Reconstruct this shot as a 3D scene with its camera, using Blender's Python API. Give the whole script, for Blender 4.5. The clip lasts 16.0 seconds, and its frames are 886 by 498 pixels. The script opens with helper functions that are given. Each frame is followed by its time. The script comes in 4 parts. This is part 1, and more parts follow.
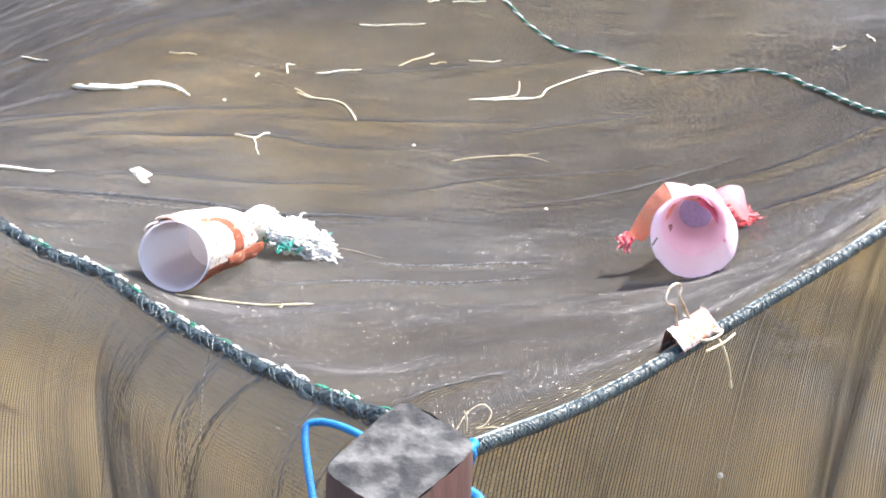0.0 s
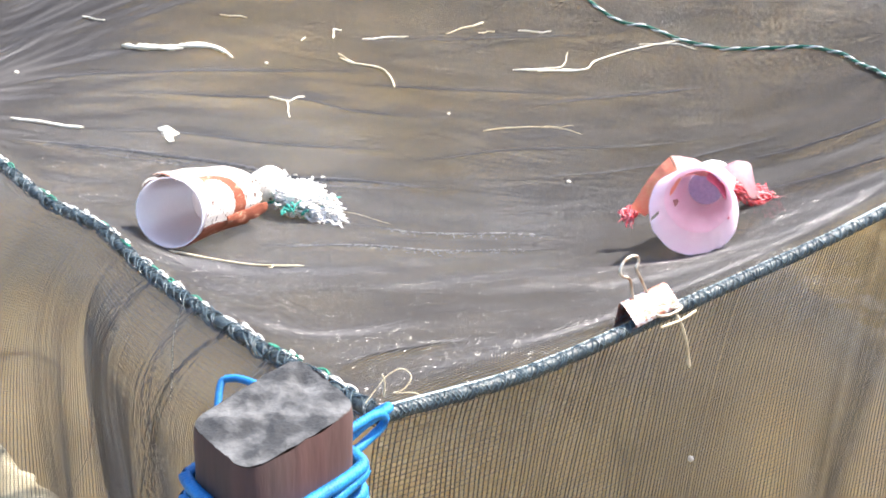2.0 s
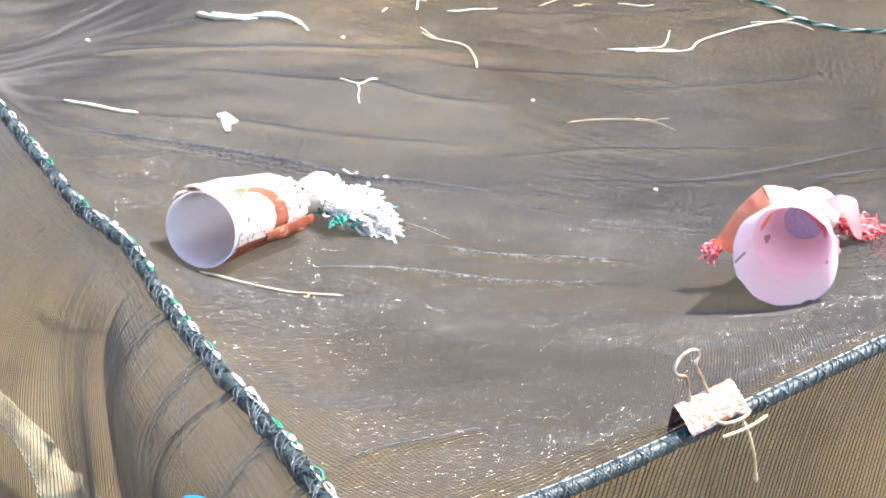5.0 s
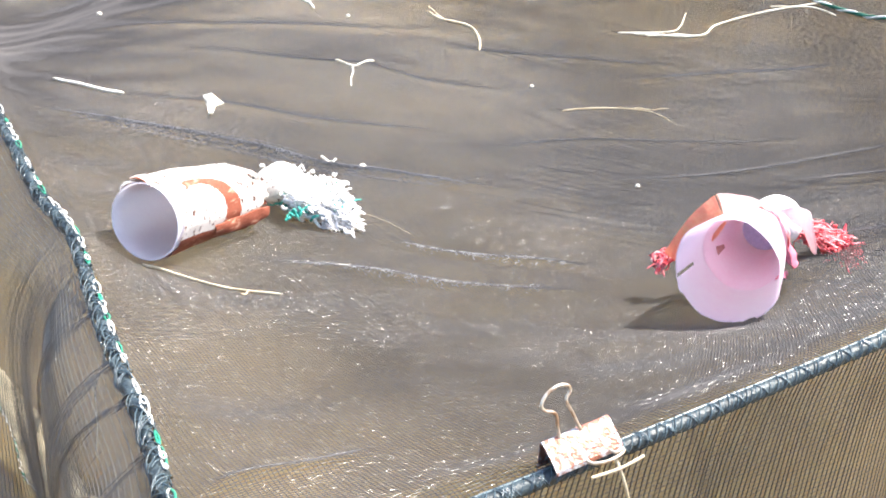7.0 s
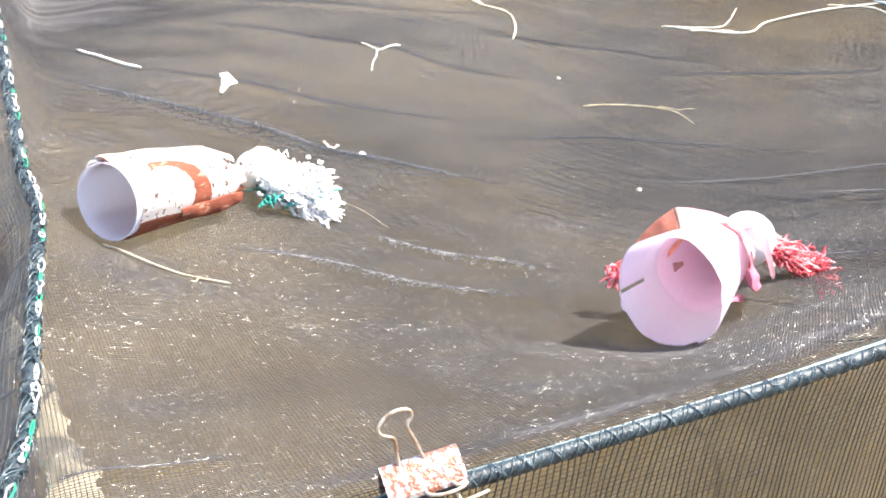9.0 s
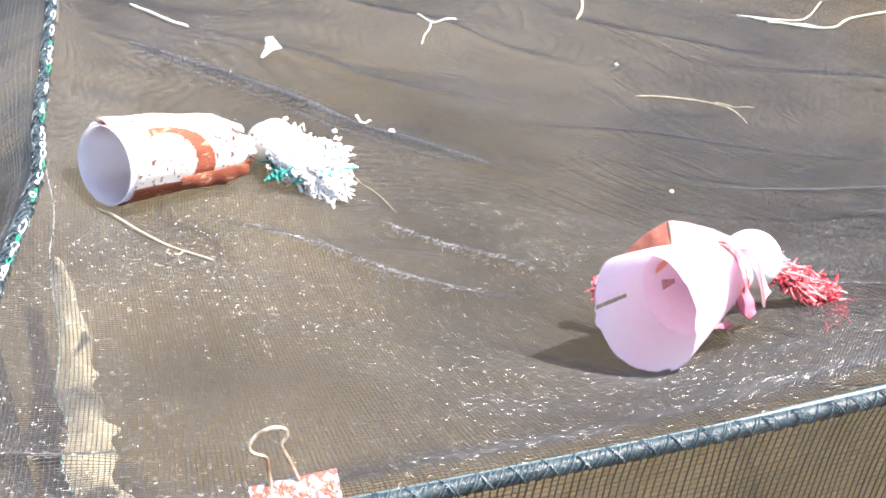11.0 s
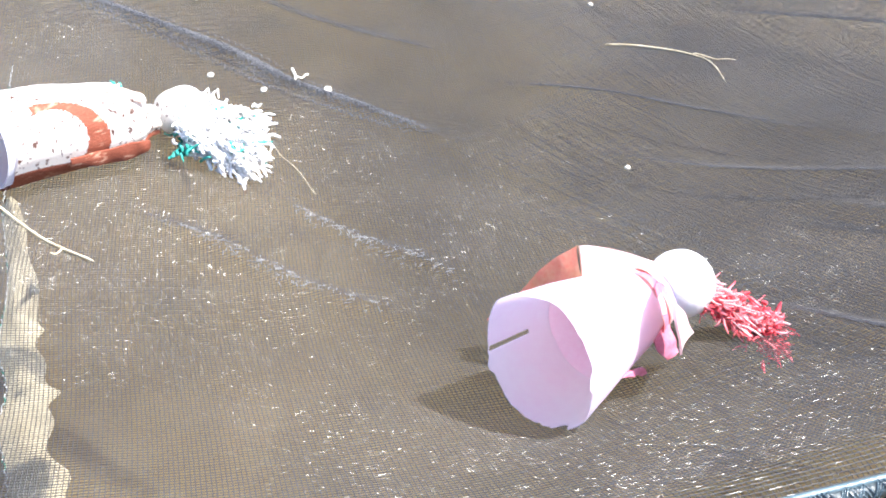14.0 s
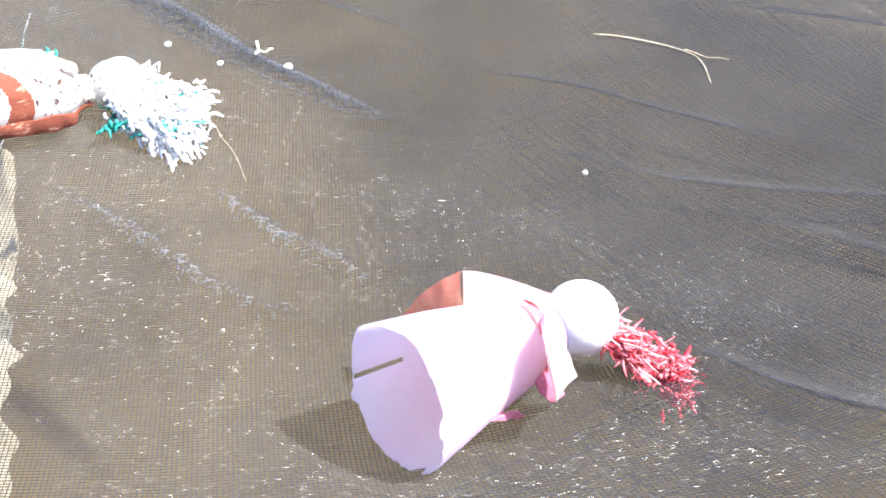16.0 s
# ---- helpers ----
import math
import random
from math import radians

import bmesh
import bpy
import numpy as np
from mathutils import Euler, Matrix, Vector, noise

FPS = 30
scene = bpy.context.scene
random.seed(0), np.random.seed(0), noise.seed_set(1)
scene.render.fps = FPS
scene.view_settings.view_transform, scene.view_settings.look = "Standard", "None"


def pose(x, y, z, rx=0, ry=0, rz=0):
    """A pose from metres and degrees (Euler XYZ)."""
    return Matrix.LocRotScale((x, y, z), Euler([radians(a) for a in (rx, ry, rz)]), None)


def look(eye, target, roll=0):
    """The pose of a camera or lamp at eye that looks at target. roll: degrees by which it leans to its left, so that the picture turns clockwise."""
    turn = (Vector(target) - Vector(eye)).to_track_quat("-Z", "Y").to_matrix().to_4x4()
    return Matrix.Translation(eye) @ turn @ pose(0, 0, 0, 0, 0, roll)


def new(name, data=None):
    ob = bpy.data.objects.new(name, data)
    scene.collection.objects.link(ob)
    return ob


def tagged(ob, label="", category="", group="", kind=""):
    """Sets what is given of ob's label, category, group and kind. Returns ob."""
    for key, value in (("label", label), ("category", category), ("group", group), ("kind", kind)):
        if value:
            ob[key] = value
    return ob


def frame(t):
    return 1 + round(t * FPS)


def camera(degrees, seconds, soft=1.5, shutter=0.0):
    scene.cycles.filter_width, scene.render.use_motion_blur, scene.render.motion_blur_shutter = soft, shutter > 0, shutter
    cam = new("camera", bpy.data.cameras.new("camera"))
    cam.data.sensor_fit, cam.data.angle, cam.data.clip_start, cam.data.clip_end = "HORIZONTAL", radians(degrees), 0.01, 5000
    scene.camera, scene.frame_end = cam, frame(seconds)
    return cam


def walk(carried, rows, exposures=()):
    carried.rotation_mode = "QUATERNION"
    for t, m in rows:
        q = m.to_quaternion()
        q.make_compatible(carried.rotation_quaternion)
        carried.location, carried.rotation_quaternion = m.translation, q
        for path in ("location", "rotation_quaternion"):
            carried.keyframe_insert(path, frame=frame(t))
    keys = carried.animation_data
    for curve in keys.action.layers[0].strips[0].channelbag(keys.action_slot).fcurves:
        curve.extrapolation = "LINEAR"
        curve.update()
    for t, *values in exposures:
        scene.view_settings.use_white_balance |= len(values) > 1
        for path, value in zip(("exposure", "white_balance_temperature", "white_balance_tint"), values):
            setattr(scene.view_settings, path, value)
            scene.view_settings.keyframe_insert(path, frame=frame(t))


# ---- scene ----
cam = camera(40.28, 16.0, soft=1.9)
PATH = [
    (0, (-0.2741, -1.5185, 0.5216), (-0.0144, -0.6335, 0.1356), 2.25),
    (0.5, (-0.2472, -1.5204, 0.5168), (-0.0008, -0.6332, 0.1273), 2.79),
    (1, (-0.2245, -1.5180, 0.5180), (-0.0083, -0.6234, 0.1274), 2.94),
    (1.5, (-0.1874, -1.5214, 0.5138), (0.0140, -0.6246, 0.1203), 3.10),
    (2, (-0.1706, -1.5272, 0.5090), (0.0057, -0.6310, 0.1023), 2.45),
    (2.5, (-0.1552, -1.5177, 0.5084), (0.0131, -0.6262, 0.0880), 1.76),
    (3, (-0.1328, -1.4881, 0.5182), (0.0040, -0.5936, 0.0931), 1.46),
    (3.5, (-0.1182, -1.4633, 0.5221), (-0.0037, -0.5652, 0.0977), 1.71),
    (4, (-0.1128, -1.4368, 0.5232), (0.0044, -0.5489, 0.0788), 2.65),
    (4.2, (-0.1110, -1.4249, 0.5289), (-0.0033, -0.5366, 0.0827), 2.64),
    (6.3, (-0.0337, -1.3665, 0.5428), (0.0148, -0.4915, 0.0615), 0.83),
    (6.5, (-0.0203, -1.3654, 0.5482), (0.0162, -0.4876, 0.0710), 1.17),
    (7, (0.0242, -1.3502, 0.5519), (0.0328, -0.4776, 0.0638), 1.17),
    (7.5, (0.0709, -1.3347, 0.5572), (0.0696, -0.4664, 0.0615), 1.58),
    (8, (0.1129, -1.3202, 0.5553), (0.0742, -0.4551, 0.0556), 1.53),
    (8.5, (0.1364, -1.3117, 0.5549), (0.0547, -0.4505, 0.0535), 0.85),
    (9, (0.1621, -1.3030, 0.5527), (0.0669, -0.4458, 0.0469), 1.10),
    (9.5, (0.1914, -1.3014, 0.5491), (0.0721, -0.4522, 0.0350), 1.63),
    (9.7, (0.2026, -1.2980, 0.5480), (0.0748, -0.4492, 0.0353), 1.72),
    (11.8, (0.2790, -1.1803, 0.5603), (0.0472, -0.3858, -0.0009), 1.95),
    (12, (0.2816, -1.1703, 0.5665), (0.0451, -0.3809, 0.0002), 1.96),
    (12.5, (0.2877, -1.1495, 0.5669), (0.0519, -0.3578, 0.0035), 2.29),
    (13, (0.2920, -1.1217, 0.5690), (0.0576, -0.3461, -0.0170), 1.89),
    (13.5, (0.2958, -1.0960, 0.5724), (0.0601, -0.3427, -0.0414), 0.33),
    (14, (0.3239, -1.0659, 0.5701), (0.1044, -0.3127, -0.0498), 0.81),
    (14.5, (0.3604, -1.0320, 0.5679), (0.1460, -0.3066, -0.0860), 1.49),
    (15, (0.3758, -1.0005, 0.5632), (0.1558, -0.2694, -0.0825), 1.28),
    (15.5, (0.3883, -0.9785, 0.5667), (0.1353, -0.2596, -0.0805), 0.44),
    (16, (0.4096, -0.9641, 0.5618), (0.1341, -0.2550, -0.0871), 1.55),
]
walk(cam, [(t, look(e, g, r)) for t, e, g, r in PATH], exposures=[(0, 1.72, 6700, 11), (9.5, 1.68, 6700, 11), (16, 1.60, 6050, 11)])

# ---- world, sun ----
SUN_AZ, SUN_EL = 24.0, 57.0          # degrees from +x towards +y, and above the horizon
world = bpy.data.worlds.new("sky")
scene.world = world
world.use_nodes = True
wn = world.node_tree.nodes
wn.clear()
sky = wn.new("ShaderNodeTexSky")
sky.sky_type = "NISHITA"
sky.sun_disc = False
sky.sun_elevation = radians(SUN_EL)
sky.sun_rotation = radians(90.0 - SUN_AZ)
back = wn.new("ShaderNodeBackground")
back.inputs["Strength"].default_value = 0.145
wout = wn.new("ShaderNodeOutputWorld")
world.node_tree.links.new(sky.outputs[0], back.inputs[0])
world.node_tree.links.new(back.outputs[0], wout.inputs[0])
sun = new("sun", bpy.data.lights.new("sun", "SUN"))
sun.data.energy = 4.6
sun.data.angle = radians(0.55)
sun.data.color = (1.0, 0.95, 0.87)
ca, sa, ce, se = (math.cos(radians(SUN_AZ)), math.sin(radians(SUN_AZ)), math.cos(radians(SUN_EL)), math.sin(radians(SUN_EL)))
sun.matrix_world = look((ca * ce * 5, sa * ce * 5, se * 5), (0, 0, 0))


# ---- materials ----
def material(name, colour, rough=0.6, metal=0.0, second=None, scale=60.0, bump=0.0, bump_scale=400.0,
             spec=0.5, clear=0.0, through_light=0.0, facets=0.0, sharp=(0.4, 0.65), stretch=(1, 1, 1), vary=0.0, coords="Object",
             line=math.radians(28.5), lean=0.03, sway=0.6, shine=0.8):
    """Principled surface: two colours mixed by a coarse noise, fine grain, bump, optional translucency."""
    m = bpy.data.materials.new(name)
    m.use_nodes = True
    nt = m.node_tree
    n, lk = nt.nodes, nt.links.new
    p = n["Principled BSDF"]
    p.inputs["Roughness"].default_value = rough
    p.inputs["Metallic"].default_value = metal
    p.inputs["Specular IOR Level"].default_value = spec
    p.inputs["Coat Weight"].default_value = clear
    co = n.new("ShaderNodeTexCoord")
    mp = n.new("ShaderNodeMapping")
    mp.inputs["Scale"].default_value = stretch
    lk(co.outputs[coords], mp.inputs["Vector"])
    second = second or tuple(c * 0.72 for c in colour)
    big = n.new("ShaderNodeTexNoise")
    big.inputs["Scale"].default_value = scale
    big.inputs["Detail"].default_value = 6
    lk(mp.outputs[0], big.inputs["Vector"])
    ramp = n.new("ShaderNodeValToRGB")
    ramp.color_ramp.elements[0].position, ramp.color_ramp.elements[1].position = sharp
    ramp.color_ramp.elements[0].color = (*colour, 1)
    ramp.color_ramp.elements[1].color = (*second, 1)
    lk(big.outputs["Fac"], ramp.inputs["Fac"])
    fine = n.new("ShaderNodeTexNoise")
    fine.inputs["Scale"].default_value = bump_scale
    fine.inputs["Detail"].default_value = 3
    lk(mp.outputs[0], fine.inputs["Vector"])
    grain = n.new("ShaderNodeMixRGB")
    grain.blend_type = "OVERLAY"
    grain.inputs["Fac"].default_value = 0.35
    lk(ramp.outputs["Color"], grain.inputs["Color1"])
    lk(fine.outputs["Fac"], grain.inputs["Color2"])
    out_colour = grain.outputs["Color"]
    if vary:
        geo = n.new("ShaderNodeNewGeometry")
        hsv = n.new("ShaderNodeHueSaturation")
        rng = n.new("ShaderNodeMapRange")
        rng.inputs["To Min"].default_value, rng.inputs["To Max"].default_value = 1 - vary, 1 + vary
        lk(geo.outputs["Random Per Island"], rng.inputs["Value"])
        lk(rng.outputs[0], hsv.inputs["Value"])
        lk(out_colour, hsv.inputs["Color"])
        out_colour = hsv.outputs["Color"]
    lk(out_colour, p.inputs["Base Color"])
    if bump:
        b = n.new("ShaderNodeBump")
        b.inputs["Strength"].default_value = bump
        b.inputs["Distance"].default_value = 0.001
        lk(fine.outputs["Fac"], b.inputs["Height"])
        lk(b.outputs[0], p.inputs["Normal"])
    if through_light:
        tr = n.new("ShaderNodeBsdfTranslucent")
        lk(out_colour, tr.inputs["Color"])
        mix = n.new("ShaderNodeMixShader")
        mix.inputs["Fac"].default_value = through_light
        lk(p.outputs[0], mix.inputs[1])
        lk(tr.outputs[0], mix.inputs[2])
        lk(mix.outputs[0], n["Material Output"].inputs["Surface"])
    if facets:
        # shiny monofilament: round across, and rising and dipping along its own line from crossing to crossing
        turn = n.new("ShaderNodeMapping")
        turn.vector_type = "TEXTURE"
        turn.inputs["Rotation"].default_value = (0, 0, line)
        turn.inputs["Scale"].default_value = (0.0031, 0.0027, 0.0027)
        lk(co.outputs[coords], turn.inputs["Vector"])
        cell = n.new("ShaderNodeTexVoronoi")
        cell.inputs["Scale"].default_value = 1.0
        cell.inputs["Randomness"].default_value = 0.15
        lk(turn.outputs[0], cell.inputs["Vector"])
        pick = n.new("ShaderNodeSeparateColor")
        lk(cell.outputs["Color"], pick.inputs[0])
        drift = n.new("ShaderNodeTexNoise")
        drift.inputs["Scale"].default_value = 1.0
        drift.inputs["Detail"].default_value = 4
        long = n.new("ShaderNodeMapping")
        long.inputs["Rotation"].default_value = (0, 0, radians(15))
        long.inputs["Scale"].default_value = (9, 30, 20)
        lk(co.outputs[coords], long.inputs["Vector"])
        lk(long.outputs[0], drift.inputs["Vector"])
        t1 = n.new("ShaderNodeMath")
        t1.operation = "MULTIPLY_ADD"
        t1.inputs[1].default_value, t1.inputs[2].default_value = facets, lean - facets / 2
        lk(pick.outputs[0], t1.inputs[0])
        t2 = n.new("ShaderNodeMath")
        t2.operation = "MULTIPLY_ADD"
        t2.inputs[1].default_value, t2.inputs[2].default_value = sway, -sway / 2
        lk(drift.outputs["Fac"], t2.inputs[0])
        t3 = n.new("ShaderNodeMath")
        lk(t1.outputs[0], t3.inputs[0])
        lk(t2.outputs[0], t3.inputs[1])
        tilt = n.new("ShaderNodeVectorMath")
        tilt.operation = "SCALE"
        tilt.inputs[0].default_value = (math.cos(line), math.sin(line), 0)
        lk(t3.outputs[0], tilt.inputs["Scale"])
        geo2 = n.new("ShaderNodeNewGeometry")
        add = n.new("ShaderNodeVectorMath")
        lk(geo2.outputs["Normal"], add.inputs[0])
        lk(tilt.outputs[0], add.inputs[1])
        nrm = n.new("ShaderNodeVectorMath")
        nrm.operation = "NORMALIZE"
        lk(add.outputs[0], nrm.inputs[0])
        # mask on the coat sets where glints fall: noise breaks them into patches
        glint_noise = n.new("ShaderNodeTexNoise")
        glint_noise.inputs["Scale"].default_value = 5.0
        glint_noise.inputs["Detail"].default_value = 4
        lk(co.outputs[coords], glint_noise.inputs["Vector"])
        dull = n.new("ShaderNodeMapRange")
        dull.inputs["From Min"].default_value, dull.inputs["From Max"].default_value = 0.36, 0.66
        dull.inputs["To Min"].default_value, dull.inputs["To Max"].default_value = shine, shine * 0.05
        # and they fade towards the far right, leaving most glints in front
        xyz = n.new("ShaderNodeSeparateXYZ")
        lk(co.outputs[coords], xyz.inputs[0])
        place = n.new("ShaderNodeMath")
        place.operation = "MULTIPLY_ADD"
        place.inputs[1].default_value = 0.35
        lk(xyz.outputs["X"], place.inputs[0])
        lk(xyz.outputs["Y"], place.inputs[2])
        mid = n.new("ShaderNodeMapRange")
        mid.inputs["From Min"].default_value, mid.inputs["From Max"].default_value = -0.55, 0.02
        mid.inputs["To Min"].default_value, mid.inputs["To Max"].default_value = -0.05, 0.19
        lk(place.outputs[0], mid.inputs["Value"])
        glint_mask = n.new("ShaderNodeMath")
        lk(glint_noise.outputs["Fac"], glint_mask.inputs[0])
        lk(mid.outputs[0], glint_mask.inputs[1])
        lk(glint_mask.outputs[0], dull.inputs["Value"])
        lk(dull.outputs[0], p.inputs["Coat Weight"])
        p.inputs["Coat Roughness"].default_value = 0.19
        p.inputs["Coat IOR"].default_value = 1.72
        lk(nrm.outputs[0], p.inputs["Coat Normal"])
    return m


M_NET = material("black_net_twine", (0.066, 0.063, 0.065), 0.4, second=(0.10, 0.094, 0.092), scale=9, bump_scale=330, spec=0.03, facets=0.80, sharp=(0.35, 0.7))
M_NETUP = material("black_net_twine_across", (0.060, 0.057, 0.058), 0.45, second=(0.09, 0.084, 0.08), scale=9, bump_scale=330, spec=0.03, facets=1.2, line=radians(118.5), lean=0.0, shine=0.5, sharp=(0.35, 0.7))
M_FOLD = material("bunched_twine", (0.085, 0.085, 0.092), 0.4, second=(0.13, 0.13, 0.138), scale=20, spec=0.3, facets=1.3, lean=0.1)
# lighter than the net, to paint glints along two creases
M_GLINT = material("glint_twine", (0.15, 0.145, 0.145), 0.3, second=(0.22, 0.215, 0.21), scale=40, spec=0.6, facets=0.8, lean=0.2)
M_NETSIDE = material("side_net_twine", (0.070, 0.064, 0.056), 0.35, second=(0.105, 0.095, 0.08), scale=9, bump=0.8, bump_scale=500, spec=0.4, sharp=(0.35, 0.7))
M_DARKENING = material("darkening_twine", (0.060, 0.062, 0.070), 0.5, second=(0.085, 0.086, 0.094), scale=9, spec=0.1, sharp=(0.35, 0.7))
M_NETLEFT = material("shiny_side_twine", (0.075, 0.074, 0.076), 0.3, second=(0.11, 0.108, 0.105), scale=9, spec=0.5, facets=1.3, line=radians(122), lean=0.0, shine=1.0, sharp=(0.35, 0.7))
M_HEM = material("hem_twine", (0.038, 0.062, 0.076), 0.22, second=(0.085, 0.12, 0.135), scale=70, bump=0.6, bump_scale=900, spec=0.8)
M_HEMCORD = material("wet_hem_cord", (0.09, 0.14, 0.155), 0.3, second=(0.14, 0.19, 0.20), scale=60, bump=0.3, bump_scale=500, spec=1.0, clear=0.7)
M_CORE = material("hem_core", (0.02, 0.03, 0.035), 0.4, second=(0.05, 0.07, 0.075), scale=90, bump=0.8, bump_scale=600)
M_TANNET = material("tan_net_twine", (0.62, 0.54, 0.37), 0.5, second=(0.46, 0.39, 0.25), scale=25, bump=0.5)
M_WHITE = material("white_twine", (0.80, 0.79, 0.74), 0.45, second=(0.62, 0.62, 0.58), scale=120, bump=0.4)
M_GREEN = material("green_twine", (0.02, 0.30, 0.17), 0.4, second=(0.02, 0.20, 0.13), scale=120, bump=0.4)
M_BLUE = material("blue_rope", (0.004, 0.20, 0.50), 0.6, second=(0.003, 0.13, 0.36), scale=60, bump=0.6, bump_scale=500)
M_LIME = material("green_rope_strand", (0.12, 0.5, 0.12), 0.4, scale=60, bump=0.6)
M_STRAW = material("dry_straw", (0.72, 0.62, 0.43), 0.55, second=(0.52, 0.41, 0.25), scale=55, bump=0.5, bump_scale=500)
M_PALE = material("bleached_straw", (0.82, 0.78, 0.66), 0.55, second=(0.66, 0.58, 0.42), scale=60, bump=0.5, bump_scale=500)
M_PEBBLE = material("pale_husk", (0.80, 0.76, 0.66), 0.6, second=(0.6, 0.52, 0.4), scale=150, bump=0.6)
M_POST = material("post_wood", (0.115, 0.052, 0.047), 0.8, second=(0.042, 0.036, 0.037), scale=14, bump=0.9, bump_scale=120, stretch=(1, 1, 0.16))
M_POSTTOP = material("post_end_grain", (0.018, 0.019, 0.022), 0.85, second=(0.115, 0.115, 0.118), scale=62, bump=1.0, bump_scale=340, sharp=(0.42, 0.66))
M_RUST = material("rusty_steel", (0.38, 0.16, 0.11), 0.38, metal=0.5, second=(0.62, 0.62, 0.65), scale=230, bump=0.8, bump_scale=520, sharp=(0.49, 0.60))
M_WIRE = material("rusty_wire", (0.72, 0.64, 0.52), 0.35, metal=0.5, second=(0.34, 0.20, 0.11), scale=160, bump=0.5)
# the dolls
M_PINKCUP = material("pink_paper_cup", (0.97, 0.87, 0.93), 0.55, second=(0.97, 0.91, 0.95), scale=25, bump=0.35, bump_scale=180, through_light=0.68)
M_PINKIN = material("pink_cup_bottom", (0.94, 0.80, 0.86), 0.6, second=(0.93, 0.75, 0.82), scale=40, bump=0.2, through_light=0.5)
M_BALLSHADE = material("shaded_ball", (0.45, 0.43, 0.62), 0.45, second=(0.50, 0.42, 0.56), scale=45, bump=0.2)
M_PATCH = material("brown_stain", (0.36, 0.20, 0.18), 0.8, second=(0.44, 0.26, 0.23), scale=200, bump=0.3)
M_WHITECUP = material("white_cup", (0.93, 0.90, 0.93), 0.4, second=(0.92, 0.87, 0.91), scale=20, bump=0.1, through_light=0.5)
M_BALL = material("pale_ball", (0.93, 0.90, 0.90), 0.4, second=(0.92, 0.86, 0.87), scale=50, bump=0.2)
M_SLEEVE = material("pink_sleeve", (0.85, 0.68, 0.68), 0.7, second=(0.80, 0.52, 0.54), scale=60, bump=0.6, through_light=0.45)
M_SLEEVEIN = material("red_brown_lining", (0.93, 0.50, 0.38), 0.8, second=(0.90, 0.60, 0.40), scale=70, bump=0.7, through_light=0.75)
M_RED = material("red_fringe", (0.84, 0.07, 0.10), 0.7, second=(0.90, 0.32, 0.34), scale=130, bump=0.6, vary=0.4)
M_REDRIB = material("rose_ribbon", (0.70, 0.22, 0.32), 0.6, second=(0.62, 0.16, 0.24), scale=80, bump=0.4, through_light=0.2)
# one cloth in two colours: bleached as in sun, brown as in shade
M_CLOTH = material("printed_cloth", (0.93, 0.88, 0.81), 0.8, second=(0.17, 0.09, 0.07), scale=340, bump=0.6, bump_scale=900, sharp=(0.60, 0.63), stretch=(1, 0.55, 0.5), through_light=0.5)
M_BROWNSHADE = material("brown_shaded_cloth", (0.25, 0.062, 0.030), 0.8, second=(0.56, 0.33, 0.22), scale=190, bump=0.7, bump_scale=800, sharp=(0.60, 0.70), stretch=(0.5, 0.35, 1.3))
M_FRAY = material("white_frayed_yarn", (0.88, 0.86, 0.83), 0.75, second=(0.80, 0.77, 0.74), scale=200, bump=0.5, vary=0.15)
M_TEAL = material("teal_yarn", (0.03, 0.42, 0.33), 0.7, second=(0.05, 0.30, 0.25), scale=200, bump=0.5, vary=0.2)


M_EARTH = material("earth_bank", (0.22, 0.15, 0.08), 0.9, second=(0.14, 0.10, 0.055), scale=2, bump=0.6, bump_scale=12)
M_LEAF = material("shrub_leaves", (0.05, 0.085, 0.025), 0.6, second=(0.09, 0.11, 0.035), scale=1.2, through_light=0.25, vary=0.4)


M_CORD = material("dark_green_cord", (0.012, 0.15, 0.09), 0.4, second=(0.01, 0.10, 0.065), scale=120, bump=0.4)


def water_material():
    m = bpy.data.materials.new("muddy_water")
    m.use_nodes = True
    n, lk = m.node_tree.nodes, m.node_tree.links.new
    p = n["Principled BSDF"]
    co = n.new("ShaderNodeTexCoord")
    big = n.new("ShaderNodeTexNoise")
    big.inputs["Scale"].default_value = 2.2
    big.inputs["Detail"].default_value = 5
    lk(co.outputs["Object"], big.inputs["Vector"])
    ramp = n.new("ShaderNodeValToRGB")
    ramp.color_ramp.elements[0].position, ramp.color_ramp.elements[1].position = 0.35, 0.68
    ramp.color_ramp.elements[0].color = (0.142, 0.108, 0.056, 1)
    ramp.color_ramp.elements[1].color = (0.245, 0.185, 0.098, 1)
    lk(big.outputs["Fac"], ramp.inputs["Fac"])
    lk(ramp.outputs[0], p.inputs["Base Color"])
    p.inputs["Roughness"].default_value = 0.06
    p.inputs["IOR"].default_value = 1.33
    # light spreads in the mud
    p.inputs["Subsurface Weight"].default_value = 0.8
    p.inputs["Subsurface Radius"].default_value = (0.10, 0.07, 0.04)
    p.inputs["Subsurface Scale"].default_value = 1.8
    rip = n.new("ShaderNodeTexNoise")
    rip.inputs["Scale"].default_value = 14
    rip.inputs["Detail"].default_value = 4
    lk(co.outputs["Object"], rip.inputs["Vector"])
    b = n.new("ShaderNodeBump")
    b.inputs["Strength"].default_value = 0.25
    b.inputs["Distance"].default_value = 0.01
    lk(rip.outputs["Fac"], b.inputs["Height"])
    lk(b.outputs[0], p.inputs["Normal"])
    return m


M_WATER = water_material()


